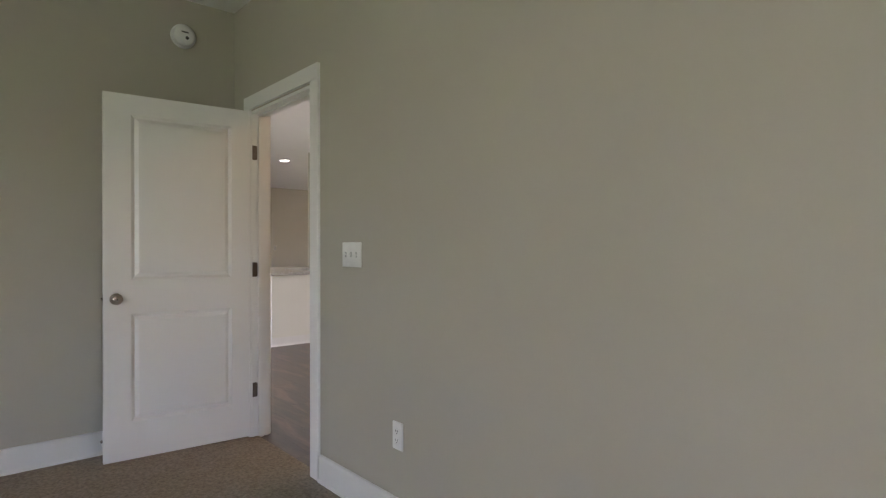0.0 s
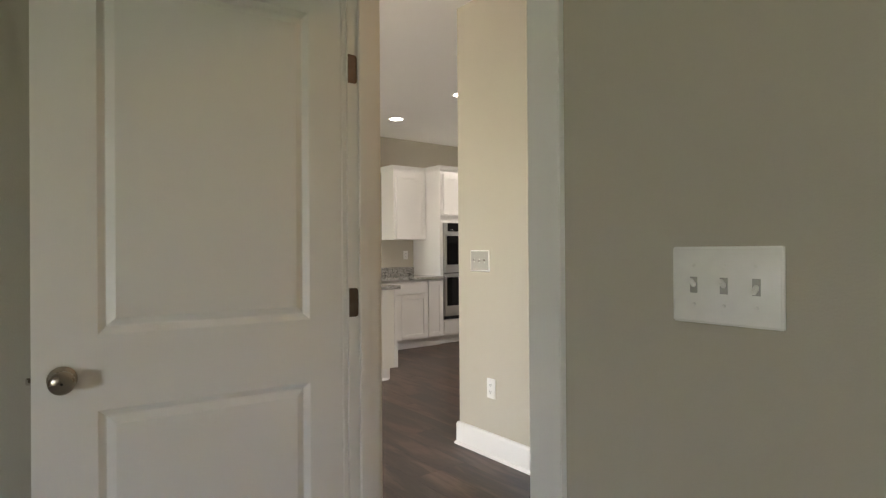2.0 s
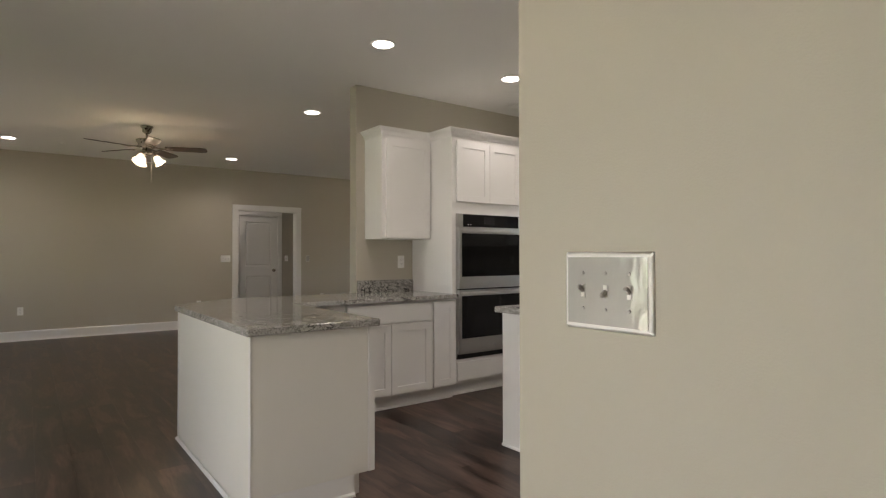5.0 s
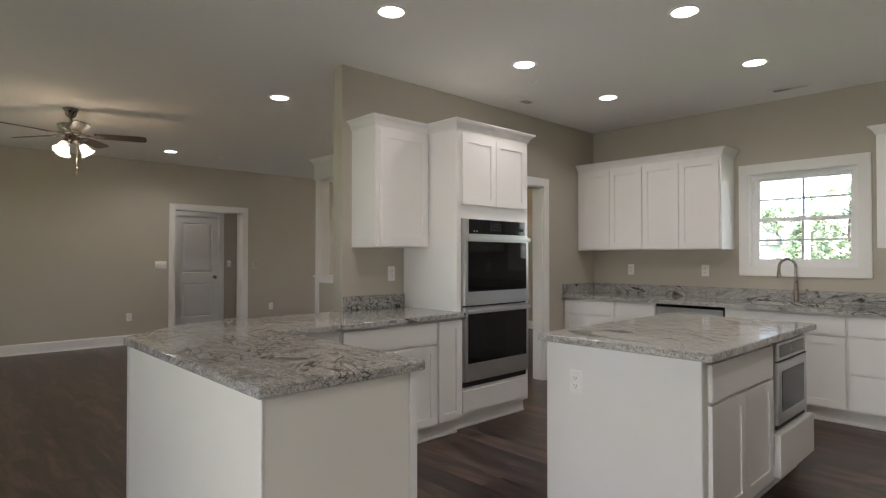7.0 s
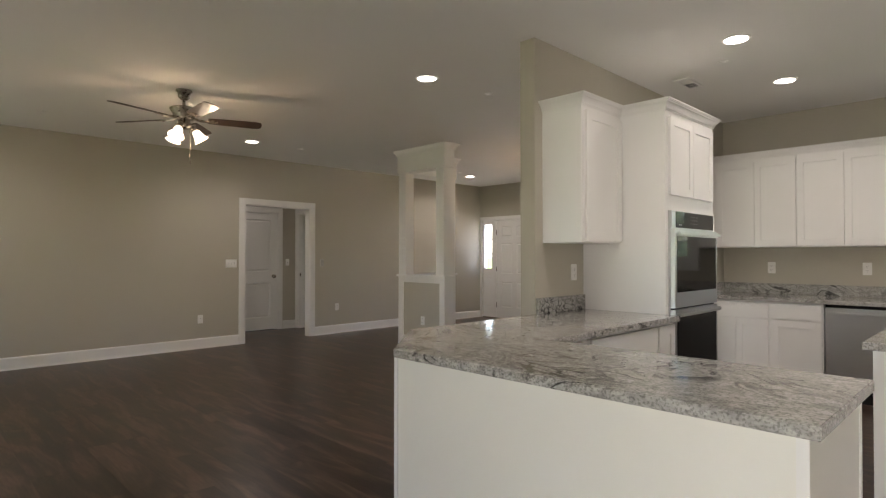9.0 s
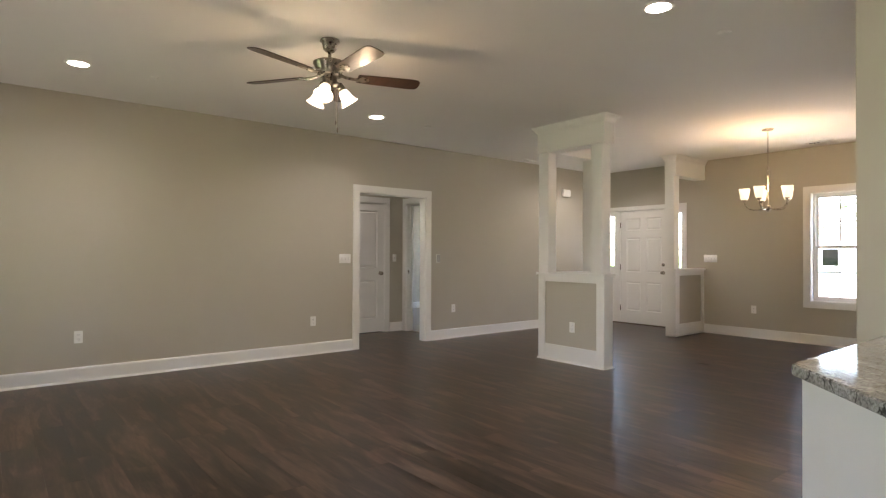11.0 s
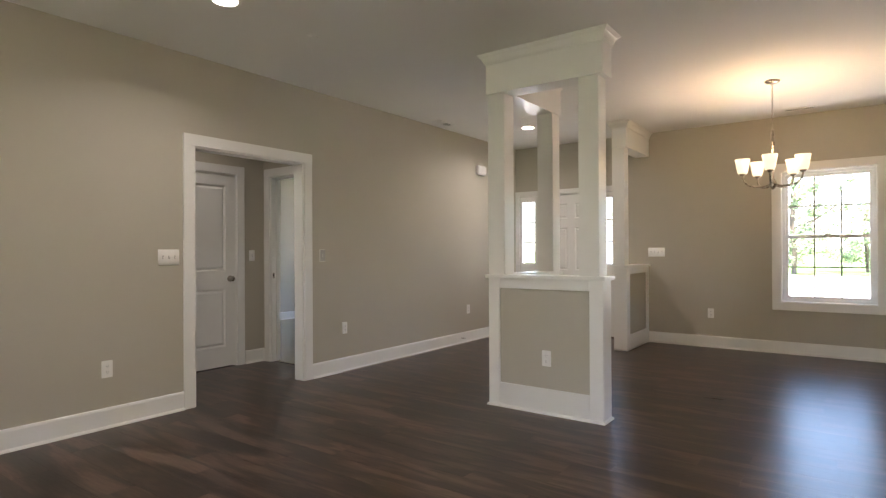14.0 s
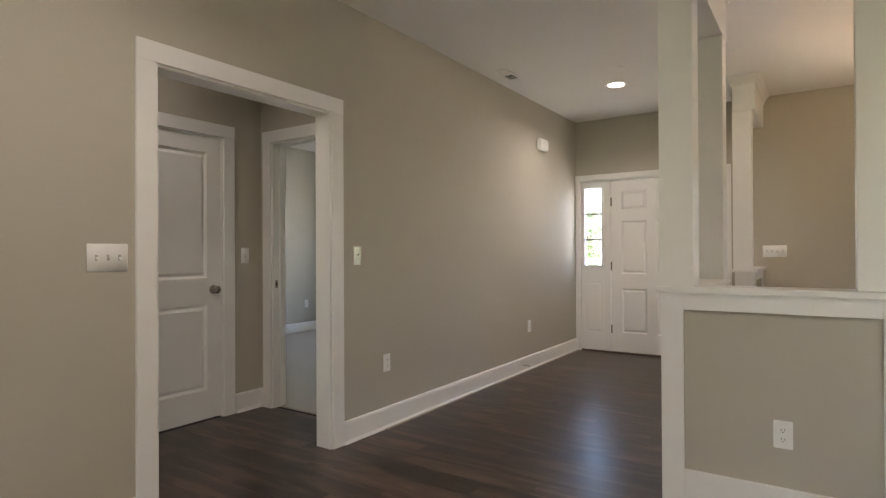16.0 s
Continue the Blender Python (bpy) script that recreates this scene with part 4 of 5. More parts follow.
tagged(part("granite_countertop", poly_prism([(-6.448, 4.756), (-5.545, 4.756), (-5.545, 6.36), (-6.448, 6.36)], 0.858, 0.895, 0.004), GRANITE), "grey veined polished granite island countertop", "countertop")
outlet(pose(-6.232, 4.795, 0.666))

micro = thing("microwave", pose(-5.602, 5.985, -0.012, 0, 0, EAST), "stainless built-in microwave in the island", "microwave")
part("body", boxed(-0.270, 0.270, -0.010, 0.0, 0.375, 0.850, 0.001), STEEL, micro)
part("control_panel", boxed(-0.268, 0.268, -0.022, -0.0105, 0.748, 0.846, 0.002), STEEL, micro)
cg = part("control_glass", boxed(-0.225, 0.225, -0.0245, -0.0225, 0.765, 0.832, 0.001), BLACKGLASS, micro, "dark glass control strip")
part("display", boxed(-0.03, 0.03, -0.0252, -0.0247, 0.785, 0.815, 0), MUNTIN, cg)
md = part("microwave_door", boxed(-0.268, 0.268, -0.028, -0.0105, 0.405, 0.740, 0.003), STEEL, micro, "stainless drop door")
part("door_glass", boxed(-0.205, 0.205, -0.0305, -0.0285, 0.470, 0.690, 0.001), BLACKGLASS, md, "black glass window")
part("door_edge", boxed(-0.268, 0.268, -0.028, -0.0105, 0.742, 0.747, 0), DARK, micro)
part("bottom_vent", boxed(-0.268, 0.268, -0.016, -0.0105, 0.378, 0.402, 0.001), DARK, micro)

# window run
U = 7.580
base_cabinet(pose(-8.215, U, 0), 0.62, [("drawer", 0.03, 0.608, 0.695, 0.840), ("door", 0.03, 0.317, 0.125, 0.680), ("door", 0.321, 0.608, 0.125, 0.680)], "white base cabinet with one drawer over two shaker doors")
base_cabinet(pose(-7.594, U, 0), 0.43, [("drawer", 0.012, 0.418, 0.695, 0.840), ("door", 0.012, 0.418, 0.125, 0.680)], "white base cabinet with one drawer over one shaker door")
base_cabinet(pose(-6.525, U, 0), 0.90, [("drawer", 0.012, 0.888, 0.695, 0.840), ("door", 0.012, 0.448, 0.125, 0.680), ("door", 0.452, 0.888, 0.125, 0.680)], "white sink base cabinet with a false drawer front over two doors")
base_cabinet(pose(-5.624, U, 0), 0.60, [("drawer", 0.012, 0.588, 0.695, 0.840), ("drawer", 0.012, 0.588, 0.410, 0.680), ("drawer", 0.012, 0.588, 0.125, 0.395)], "white base cabinet with three drawers")
base_cabinet(pose(-5.023, U, 0), 0.64, [("drawer", 0.012, 0.628, 0.695, 0.840), ("door", 0.012, 0.318, 0.125, 0.680), ("door", 0.322, 0.628, 0.125, 0.680)], "white base cabinet with one drawer over two shaker doors")
base_cabinet(pose(-4.382, U, 0), 0.64, [("drawer", 0.012, 0.628, 0.695, 0.840), ("door", 0.012, 0.318, 0.125, 0.680), ("door", 0.322, 0.628, 0.125, 0.680)], "white base cabinet with one drawer over two shaker doors")
dw = thing("dishwasher", pose(-7.160, U, 0), "stainless steel dishwasher under the counter", "dishwasher")
part("body", boxed(0.006, 0.626, 0.0, 0.58, 0.10, 0.857, 0), DARK, dw)
part("door_panel", boxed(0.010, 0.622, -0.022, -0.001, 0.120, 0.826, 0.004), STEEL, dw)
part("control_strip", boxed(0.010, 0.622, -0.020, -0.001, 0.830, 0.852, 0.002), BLACKGLASS, dw)
part("handle", soften(box(bmesh.new(), 0.03, 0.60, -0.062, -0.045, 0.772, 0.797), 0.006, 3), STEEL, dw, "stainless bar handle")
for hx in (0.06, 0.57):
    part("handle_post", boxed(hx - 0.01, hx + 0.01, -0.046, -0.0215, 0.776, 0.792, 0.001), STEEL, dw)
part("toe_kick", boxed(0.006, 0.626, 0.05, 0.06, 0, 0.10, 0), DARK, dw)

SX0, SX1, SY0, SY1 = -6.455, -5.705, 7.655, 8.035
ct = cells(bmesh.new(), [-8.217, SX0, SX1, -3.742], [7.540, SY0, SY1, 8.187], lambda u, v: not (SX0 < u < SX1 and SY0 < v < SY1), lambda u, v, k: (u, v, 0.858 + k * 0.037))
tagged(part("granite_countertop", soften(ct, 0.003, 2, 60), GRANITE), "grey veined granite countertop with a sink cut-out", "countertop")
tagged(part("granite_backsplash", boxed(-8.217, -3.742, 8.167, 8.1875, 0.896, 1.002, 0.002), GRANITE), "low grey granite backsplash under the window", "backsplash")
tagged(part("granite_backsplash", boxed(-8.2175, -8.197, 7.542, 8.166, 0.896, 1.002, 0.002), GRANITE), "low grey granite backsplash on the side wall", "backsplash")
sink = thing("sink", pose((SX0 + SX1) / 2, (SY0 + SY1) / 2, 0.70), "stainless undermount kitchen sink", "sink")
bs = bmesh.new()
hx, hy = (SX1 - SX0) / 2 + 0.004, (SY1 - SY0) / 2 + 0.004
for q in ((-hx, hx, -hy, hy, 0, 0.004), (-hx - 0.003, -hx, -hy, hy, 0, 0.157), (hx, hx + 0.003, -hy, hy, 0, 0.157), (-hx, hx, -hy - 0.003, -hy, 0, 0.157), (-hx, hx, hy, hy + 0.003, 0, 0.157)):
    box(bs, *q)
part("basin", bs, STEEL, sink)
part("drain", lathe(bmesh.new(), [(0.045, 0.004), (0.042, 0.007), (0.02, 0.006)], 20), DARK, sink)

fa = thing("faucet", pose(-6.105, 8.095, 0.895), "brushed nickel gooseneck pull-down faucet", "faucet")
part("base", lathe(bmesh.new(), [(0.028, 0), (0.028, 0.006), (0.021, 0.012), (0.019, 0.16), (0.016, 0.175)], 22), NICKEL, fa, "", True)
arc = [(0, 0, 0.17), (0, 0, 0.24)] + [(-0.052 * (1 - math.cos(a)), -0.054 * (1 - math.cos(a)), 0.315 + 0.075 * math.sin(a)) for a in [math.pi * i / 12 for i in range(13)]] + [(-0.105, -0.109, 0.285)]
part("spout", tube(bmesh.new(), arc, 0.0125, 14), NICKEL, fa, "", True)
part("spray_head", lathe(bmesh.new(), [(0.0125, 0.0), (0.0145, -0.012), (0.0165, -0.03), (0.0205, -0.062), (0.018, -0.068)], 18, pose(-0.105, -0.109, 0.286)), NICKEL, fa, "", True)
part("lever", tube(bmesh.new(), [(0.012, 0, 0.080), (0.060, 0, 0.080), (0.080, -0.004, 0.084), (0.088, -0.005, 0.125)], 0.0095, 10), NICKEL, fa, "", True)

wall_cabinet(pose(-8.215, 7.855, 0), 0.782, [(0.045, 0.409), (0.413, 0.777)], "white shaker wall cabinet with two doors", 0.332)
wall_cabinet(pose(-7.432, 7.855, 0), 0.782, [(0.006, 0.381), (0.385, 0.764)], "white shaker wall cabinet with two doors", 0.332)
cabinet_crown([(-8.217, 7.855), (-6.650, 7.855), (-6.650, 8.187)])
wall_cabinet(pose(-5.480, 7.855, 0), 0.87, [(0.02, 0.433), (0.437, 0.85)], "white shaker wall cabinet with two doors", 0.332)
wall_cabinet(pose(-4.609, 7.855, 0), 0.866, [(0.02, 0.431), (0.435, 0.85)], "white shaker wall cabinet with two doors", 0.332)
cabinet_crown([(-5.480, 8.187), (-5.480, 7.855), (-3.743, 7.855)])
for ox in (-7.745, -6.935, -5.2):
    outlet(pose(ox, 8.19, 1.165))

# refrigerator in its niche
fr = thing("refrigerator", pose(-4.527, 3.235, 0, 0, 0, WEST), "stainless steel refrigerator standing in a niche", "refrigerator")
for x0, x1 in ((-0.905, -0.455), (-0.449, 0.0)):
    part("fridge_door", soften(box(bmesh.new(), x0, x1, -0.045, 0.03, 0.62, 1.775), 0.034, 8), MIRRORSTEEL, fr, "bright stainless door", True)
part("freezer_drawer", soften(box(bmesh.new(), -0.905, 0.0, -0.045, 0.03, 0.06, 0.612), 0.034, 8), MIRRORSTEEL, fr, "", True)
part("body", boxed(-0.90, -0.005, 0.032, 0.70, 0.02, 1.77, 0.004), BRONZE, fr)
for x in (-0.49, -0.415):
    part("handle", tube(bmesh.new(), [(x, -0.05, 0.75), (x, -0.095, 0.78), (x, -0.095, 1.60), (x, -0.05, 1.63)], 0.011, 10), STEEL, fr)
part("foot", boxed(-0.88, -0.02, 0.04, 0.68, 0.0, 0.02, 0), DARK, fr)

# ---- half walls with columns ----
def half_wall(name, label, legs, columns, outline, panels, boards):
    """legs: plan boxes of the core; columns: plan corners; outline: plan path of the header; boards: trim boxes."""
    root = thing(name, Matrix.Translation((outline[0][0], outline[0][1], 0)), label, "half wall", kind="structure")
    ox, oy = outline[0]

    def rb(x0, x1, y0, y1, z0, z1, r=0.002):
        return boxed(x0 - ox, x1 - ox, y0 - oy, y1 - oy, z0, z1, r)
    for q in legs:
        part("core", rb(*q, 0.0, 0.998, 0), PAINT, root, "greige painted recessed panel")
    for q in boards:
        part("trim_board", rb(*q), TRIM, root)
    return root, rb


LEDGE = 1.030
HEAD = 2.455
core1 = [(-12.062, -11.168, 6.753, 6.880), (-12.062, -11.945, 6.8805, 7.722)]
b1 = []
# front face
b1 += [(-12.080, -11.982, 6.735, 6.7525, 0, 1.0), (-11.250, -11.150, 6.735, 6.7525, 0, 1.0), (-11.9815, -11.2505, 6.735, 6.7525, 0, 0.188), (-11.9815, -11.2505, 6.735, 6.7525, 0.925, 1.0)]
# east end
b1 += [(-11.1675, -11.150, 6.753, 6.898, 0, 1.0)]
# back of the front leg
b1 += [(-11.262, -11.168, 6.8805, 6.898, 0, 1.0), (-11.926, -11.2625, 6.8805, 6.898, 0, 0.188), (-11.926, -11.2625, 6.8805, 6.898, 0.925, 1.0)]
# inner face of the west leg
b1 += [(-11.9445, -11.927, 6.8985, 6.99, 0, 1.0), (-11.9445, -11.927, 7.64, 7.74, 0, 1.0), (-11.9445, -11.927, 6.9905, 7.6395, 0, 0.188), (-11.9445, -11.927, 6.9905, 7.6395, 0.925, 1.0)]
# outer face of the west leg
b1 += [(-12.080, -12.0625, 6.753, 6.86, 0, 1.0), (-12.080, -12.0625, 7.64, 7.74, 0, 1.0), (-12.080, -12.0625, 6.8605, 7.6395, 0, 0.188), (-12.080, -12.0625, 6.8605, 7.6395, 0.925, 1.0)]
# north end
b1 += [(-12.062, -11.945, 7.7225, 7.740, 0, 1.0)]
OUT1 = [(-12.080, 6.735), (-12.080, 7.740), (-11.927, 7.740), (-11.927, 6.898), (-11.150, 6.898), (-11.150, 6.735)]
COLS1 = [(-12.088, 6.748), (-11.330, 6.748), (-12.070, 7.578)]
core2 = [(-12.082, -11.958, 9.678, 10.558)]
b2 = [(-12.10, -11.94, 9.660, 9.6775, 0, 1.0)]
b2 += [(-11.9575, -11.94, 9.678, 9.785, 0, 1.0), (-11.9575, -11.94, 10.47, 10.558, 0, 1.0), (-11.9575, -11.94, 9.7855, 10.4695, 0, 0.188), (-11.9575, -11.94, 9.7855, 10.4695, 0.925, 1.0)]
b2 += [(-12.10, -12.0825, 9.678, 9.785, 0, 1.0), (-12.10, -12.0825, 10.47, 10.558, 0, 1.0), (-12.10, -12.0825, 9.7855, 10.4695, 0, 0.188), (-12.10, -12.0825, 9.7855, 10.4695, 0.925, 1.0)]
OUT2 = [(-12.10, 10.558), (-11.94, 10.558), (-11.94, 9.660), (-12.10, 9.660)]
COLS2 = [(-12.112, 9.660)]
SHOE = [(0, 0), (0.014, 0), (0.012, 0.010), (0.004, 0.018), (0, 0.018)]


def grown(path, d):
    """The closed plan path moved outward by d (path runs with its outside on the left)."""
    out = []
    n = len(path)
    for i in range(n):
        p, a, b = Vector(path[i]), Vector(path[i - 1]), Vector(path[(i + 1) % n])
        na = Vector((-(p - a).y, (p - a).x)).normalized()
        nb = Vector((-(b - p).y, (b - p).x)).normalized()
        out.append(tuple(p + (na + nb) / (1 + na.dot(nb)) * d))
    return out


def dress(root, rb, ox, oy, path, cols, closed=True):
    loc = [(x - ox, y - oy) for x, y in path]
    part("ledge", poly_prism(grown(loc, 0.022), 1.001, LEDGE, 0.004), TRIM, root, "white ledge cap")
    part("shoe_moulding", sweep(bmesh.new(), SHOE, (loc[::-1] if closed else loc[1:]), closed) if closed else sweep(bmesh.new(), SHOE, [loc[3], loc[2], loc[1]][::-1]), TRIM, root)
    for cx, cy in cols:
        col = part("column", rb(cx, cx + 0.150, cy, cy + 0.150, LEDGE + 0.0005, HEAD - 0.0005, 0.003), TRIM, root, "white square column")
    part("header", poly_prism(grown(loc, 0.010), HEAD, H - 0.0005, 0.002), TRIM, root, "white header beam")
    way = grown(loc, 0.0105)
    if closed:
        part("header_crown", sweep(bmesh.new(), crown_profile(H - 0.001, 0.080, 0.050), way[::-1], True), TRIM, root)
    else:
        part("header_crown", sweep(bmesh.new(), crown_profile(H - 0.001, 0.080, 0.050), [way[0], way[3], way[2], way[1]]), TRIM, root)


hw1, rb1 = half_wall("half_wall_living", "white half wall with three square columns and a crowned header", core1, COLS1, OUT1, None, b1)
dress(hw1, rb1, *OUT1[0], OUT1, COLS1)
hw2, rb2 = half_wall("half_wall_foyer", "white half wall with one square column and a crowned header", core2, COLS2, OUT2, None, b2)
dress(hw2, rb2, *OUT2[0], OUT2, COLS2, closed=False)


# ---- wall plates and small fixtures ----
switch(pose(-2.125, 1.665, 1.170), 3, "white three-gang toggle switch plate", toggles=[1, 1, -1])
outlet(pose(-1.76, 1.665, 0.405))
switch(pose(-4.2925, 3.085, 1.163), 3, "white three-gang plate with a shiny plastic film", FILM, [1, -1, 1])
outlet(pose(-4.200, 3.085, 0.405))
switch(pose(-13.93, 5.130, 1.180, 0, 0, EAST), 3, "white three-gang toggle switch plate", toggles=[-1, 1, -1])
switch(pose(-13.93, 6.655, 1.178, 0, 0, EAST), 1, "single switch plate still in shiny film", FILM)
switch(pose(-15.10, 6.680, 1.178, 0, 0, EAST), 1, "white single toggle switch plate")
switch(pose(-11.840, 10.56, 1.188), 4, "white four-gang toggle switch plate", toggles=[-1, -1, 1])
for yy, zz in ((2.25, 0.43), (4.692, 0.408), (6.948, 0.440), (9.22, 0.436)):
    outlet(pose(-13.93, yy, zz, 0, 0, EAST))
outlet(pose(-11.186, 10.56, 0.424))
outlet(pose(-11.590, 6.7525, 0.412))
outlet(pose(-18.0, 9.95, 0.42, 0, 0, EAST))

sd = thing("smoke_detector", pose(-3.59, 1.338, 2.530, 0, 90, 0), "round white smoke detector high on the wall", "smoke detector")
part("base", lathe(bmesh.new(), [(0.075, 0), (0.075, 0.012), (0.070, 0.016)], 36), PLATE, sd)
part("cover", lathe(bmesh.new(), [(0.066, 0.0162), (0.064, 0.030), (0.052, 0.042), (0.030, 0.047), (0.004, 0.048)], 36), PLATE, sd, "", True)
part("vent_slot", boxed(-0.020, -0.012, -0.02, 0.02, 0.0460, 0.0485, 0), SLOT, sd)
part("test_button", lathe(bmesh.new(), [(0.010, 0.045), (0.010, 0.050), (0.003, 0.051)], 16, pose(0.018, 0.012, 0)), SLOT, sd)

th = thing("thermostat", pose(-3.605, 3.590, 1.515, 0, 0, EAST), "white wall thermostat with a dark display", "thermostat")
part("body", boxed(-0.040, 0.040, -0.028, 0, -0.060, 0.060, 0.005, 3), PLATE, th)
part("display", boxed(-0.014, 0.030, -0.0292, -0.0285, -0.026, 0.042, 0.0), BLACKGLASS, th)

ch = thing("door_chime", pose(-13.93, 9.525, 2.330, 0, 0, EAST), "white door chime box high on the wall", "door chime")
part("cover", boxed(-0.105, 0.105, -0.052, 0, -0.062, 0.062, 0.012, 4), PLATE, ch)
sf = thing("door_stop_spring", pose(-13.91, 9.02, 0.075, 0, 90, 0), "small spring door stop on the baseboard", "door stop")
part("spring", tube(bmesh.new(), [(0.006 * math.cos(i * 0.9), 0.006 * math.sin(i * 0.9), i * 0.0013) for i in range(50)], 0.0014, 6), NICKEL, sf)
part("rubber_tip", lathe(bmesh.new(), [(0.008, 0.065), (0.009, 0.07), (0.008, 0.08), (0.003, 0.083)], 14), PLATE, sf)


def register(x, y, rz, w=0.32, d=0.13, label="white ceiling air register with dark slots"):
    root = thing("air_register", pose(x, y, H, 0, 0, rz), label, "air vent", "ceiling registers")
    part("backing", boxed(-w / 2 + 0.02, w / 2 - 0.02, -d / 2 + 0.02, d / 2 - 0.02, -0.003, -0.0015, 0), DARK, root)
    part("frame", cells(bmesh.new(), [-w / 2, -w / 2 + 0.022, w / 2 - 0.022, w / 2], [-d / 2, -d / 2 + 0.022, d / 2 - 0.022, d / 2], lambda u, v: not (abs(u) < w / 2 - 0.022 and abs(v) < d / 2 - 0.022), lambda u, v, k: (u, v, -0.008 + k * 0.0075)), PLATE, root)
    n = 14
    for i in range(n):
        x0 = -w / 2 + 0.022 + (w - 0.044) * (i + 0.5) / n
        bm = box(bmesh.new(), x0 - 0.006, x0 + 0.006, -d / 2 + 0.022, d / 2 - 0.022, -0.0065, -0.0050)
        bmesh.ops.rotate(bm, verts=bm.verts, cent=(x0, 0, -0.0057), matrix=Matrix.Rotation(radians(25 if i < n / 2 else -25), 3, "Y"))
        part("slat", bm, PLATE, root)
    return root


register(-7.90, 6.45, 90)
register(-13.74, 8.41, 90)
register(-10.21, 10.24, 0)
register(-6.07, 7.84, 0)
register(-16.2, 9.0, 0)


def sprinkler(x, y):
    root = thing("sprinkler_cap", pose(x, y, H), "flat white concealed sprinkler cap on the ceiling", "sprinkler", "sprinkler caps")
    part("cap", lathe(bmesh.new(), [(0.045, -0.0005), (0.045, -0.004), (0.040, -0.006), (0.002, -0.0065)], 28), PLATE, root)
    part("gap_ring", lathe(bmesh.new(), [(0.030, -0.012), (0.030, -0.0066), (0.028, -0.013)], 24), PLATE, root)


for p in ((-12.90, 2.69), (-12.86, 5.63), (-9.30, 5.48), (-7.51, 6.10), (-12.84, 8.78)):
    sprinkler(*p)


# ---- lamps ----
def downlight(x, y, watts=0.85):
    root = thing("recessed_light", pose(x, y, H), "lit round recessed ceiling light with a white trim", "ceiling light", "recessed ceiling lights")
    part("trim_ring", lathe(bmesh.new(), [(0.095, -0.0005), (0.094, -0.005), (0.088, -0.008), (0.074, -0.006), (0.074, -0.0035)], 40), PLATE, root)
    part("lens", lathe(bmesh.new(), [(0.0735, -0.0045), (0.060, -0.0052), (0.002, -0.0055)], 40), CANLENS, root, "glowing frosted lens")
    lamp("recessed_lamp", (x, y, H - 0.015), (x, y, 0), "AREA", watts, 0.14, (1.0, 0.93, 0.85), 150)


for p in ((-7.24, 4.39), (-6.01, 4.36), (-7.275, 5.695), (-6.04, 5.66), (-7.30, 6.95), (-6.06, 6.92), (-9.372, 4.766), (-12.848, 4.918), (-12.88, 2.12), (-13.04, 9.26)):
    downlight(*p, 0.48 if p[0] < -12.5 and p[1] < 4.5 else 1.1 if p[1] > 9 else 0.85 if p[0] < -9 else 0.45)
# unseen row continuing the grid, added to brighten the island's east faces
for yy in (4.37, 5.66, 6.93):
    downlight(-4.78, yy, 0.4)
# unseen vestibule downlight, added only to lift the closet door's brightness
downlight(-14.6, 5.45, 0.38)

# ceiling fan with a three-lamp kit
FX, FY = -11.146, 3.456
UP, KIT = 0.030, 0.045     # the motor and the lamp kit hang this much higher
fan = thing("ceiling_fan", pose(FX, FY, H), "five-blade ceiling fan with dark blades and lit bell shades", "ceiling fan")
part("canopy", lathe(bmesh.new(), [(0.068, -0.0005), (0.070, -0.012), (0.055, -0.020), (0.048, -0.065), (0.030, -0.085), (0.014, -0.088)], 32), NICKEL, fan, "", True)
part("downrod", lathe(bmesh.new(), [(0.0125, -0.085), (0.0125, -0.155)], 16), NICKEL, fan, "", True)
part("motor_housing", lathe(bmesh.new(), [(0.03, -0.180), (0.105, -0.188), (0.118, -0.196), (0.116, -0.206), (0.098, -0.238), (0.088, -0.262), (0.090, -0.285), (0.060, -0.292), (0.045, -0.300)], 40, pose(0, 0, UP)), NICKEL, fan, "brushed nickel motor housing", True)
part("switch_housing", lathe(bmesh.new(), [(0.045, -0.298), (0.052, -0.305), (0.052, -0.345), (0.070, -0.352), (0.070, -0.368), (0.040, -0.388), (0.006, -0.395)], 32, pose(0, 0, KIT)), NICKEL, fan, "", True)
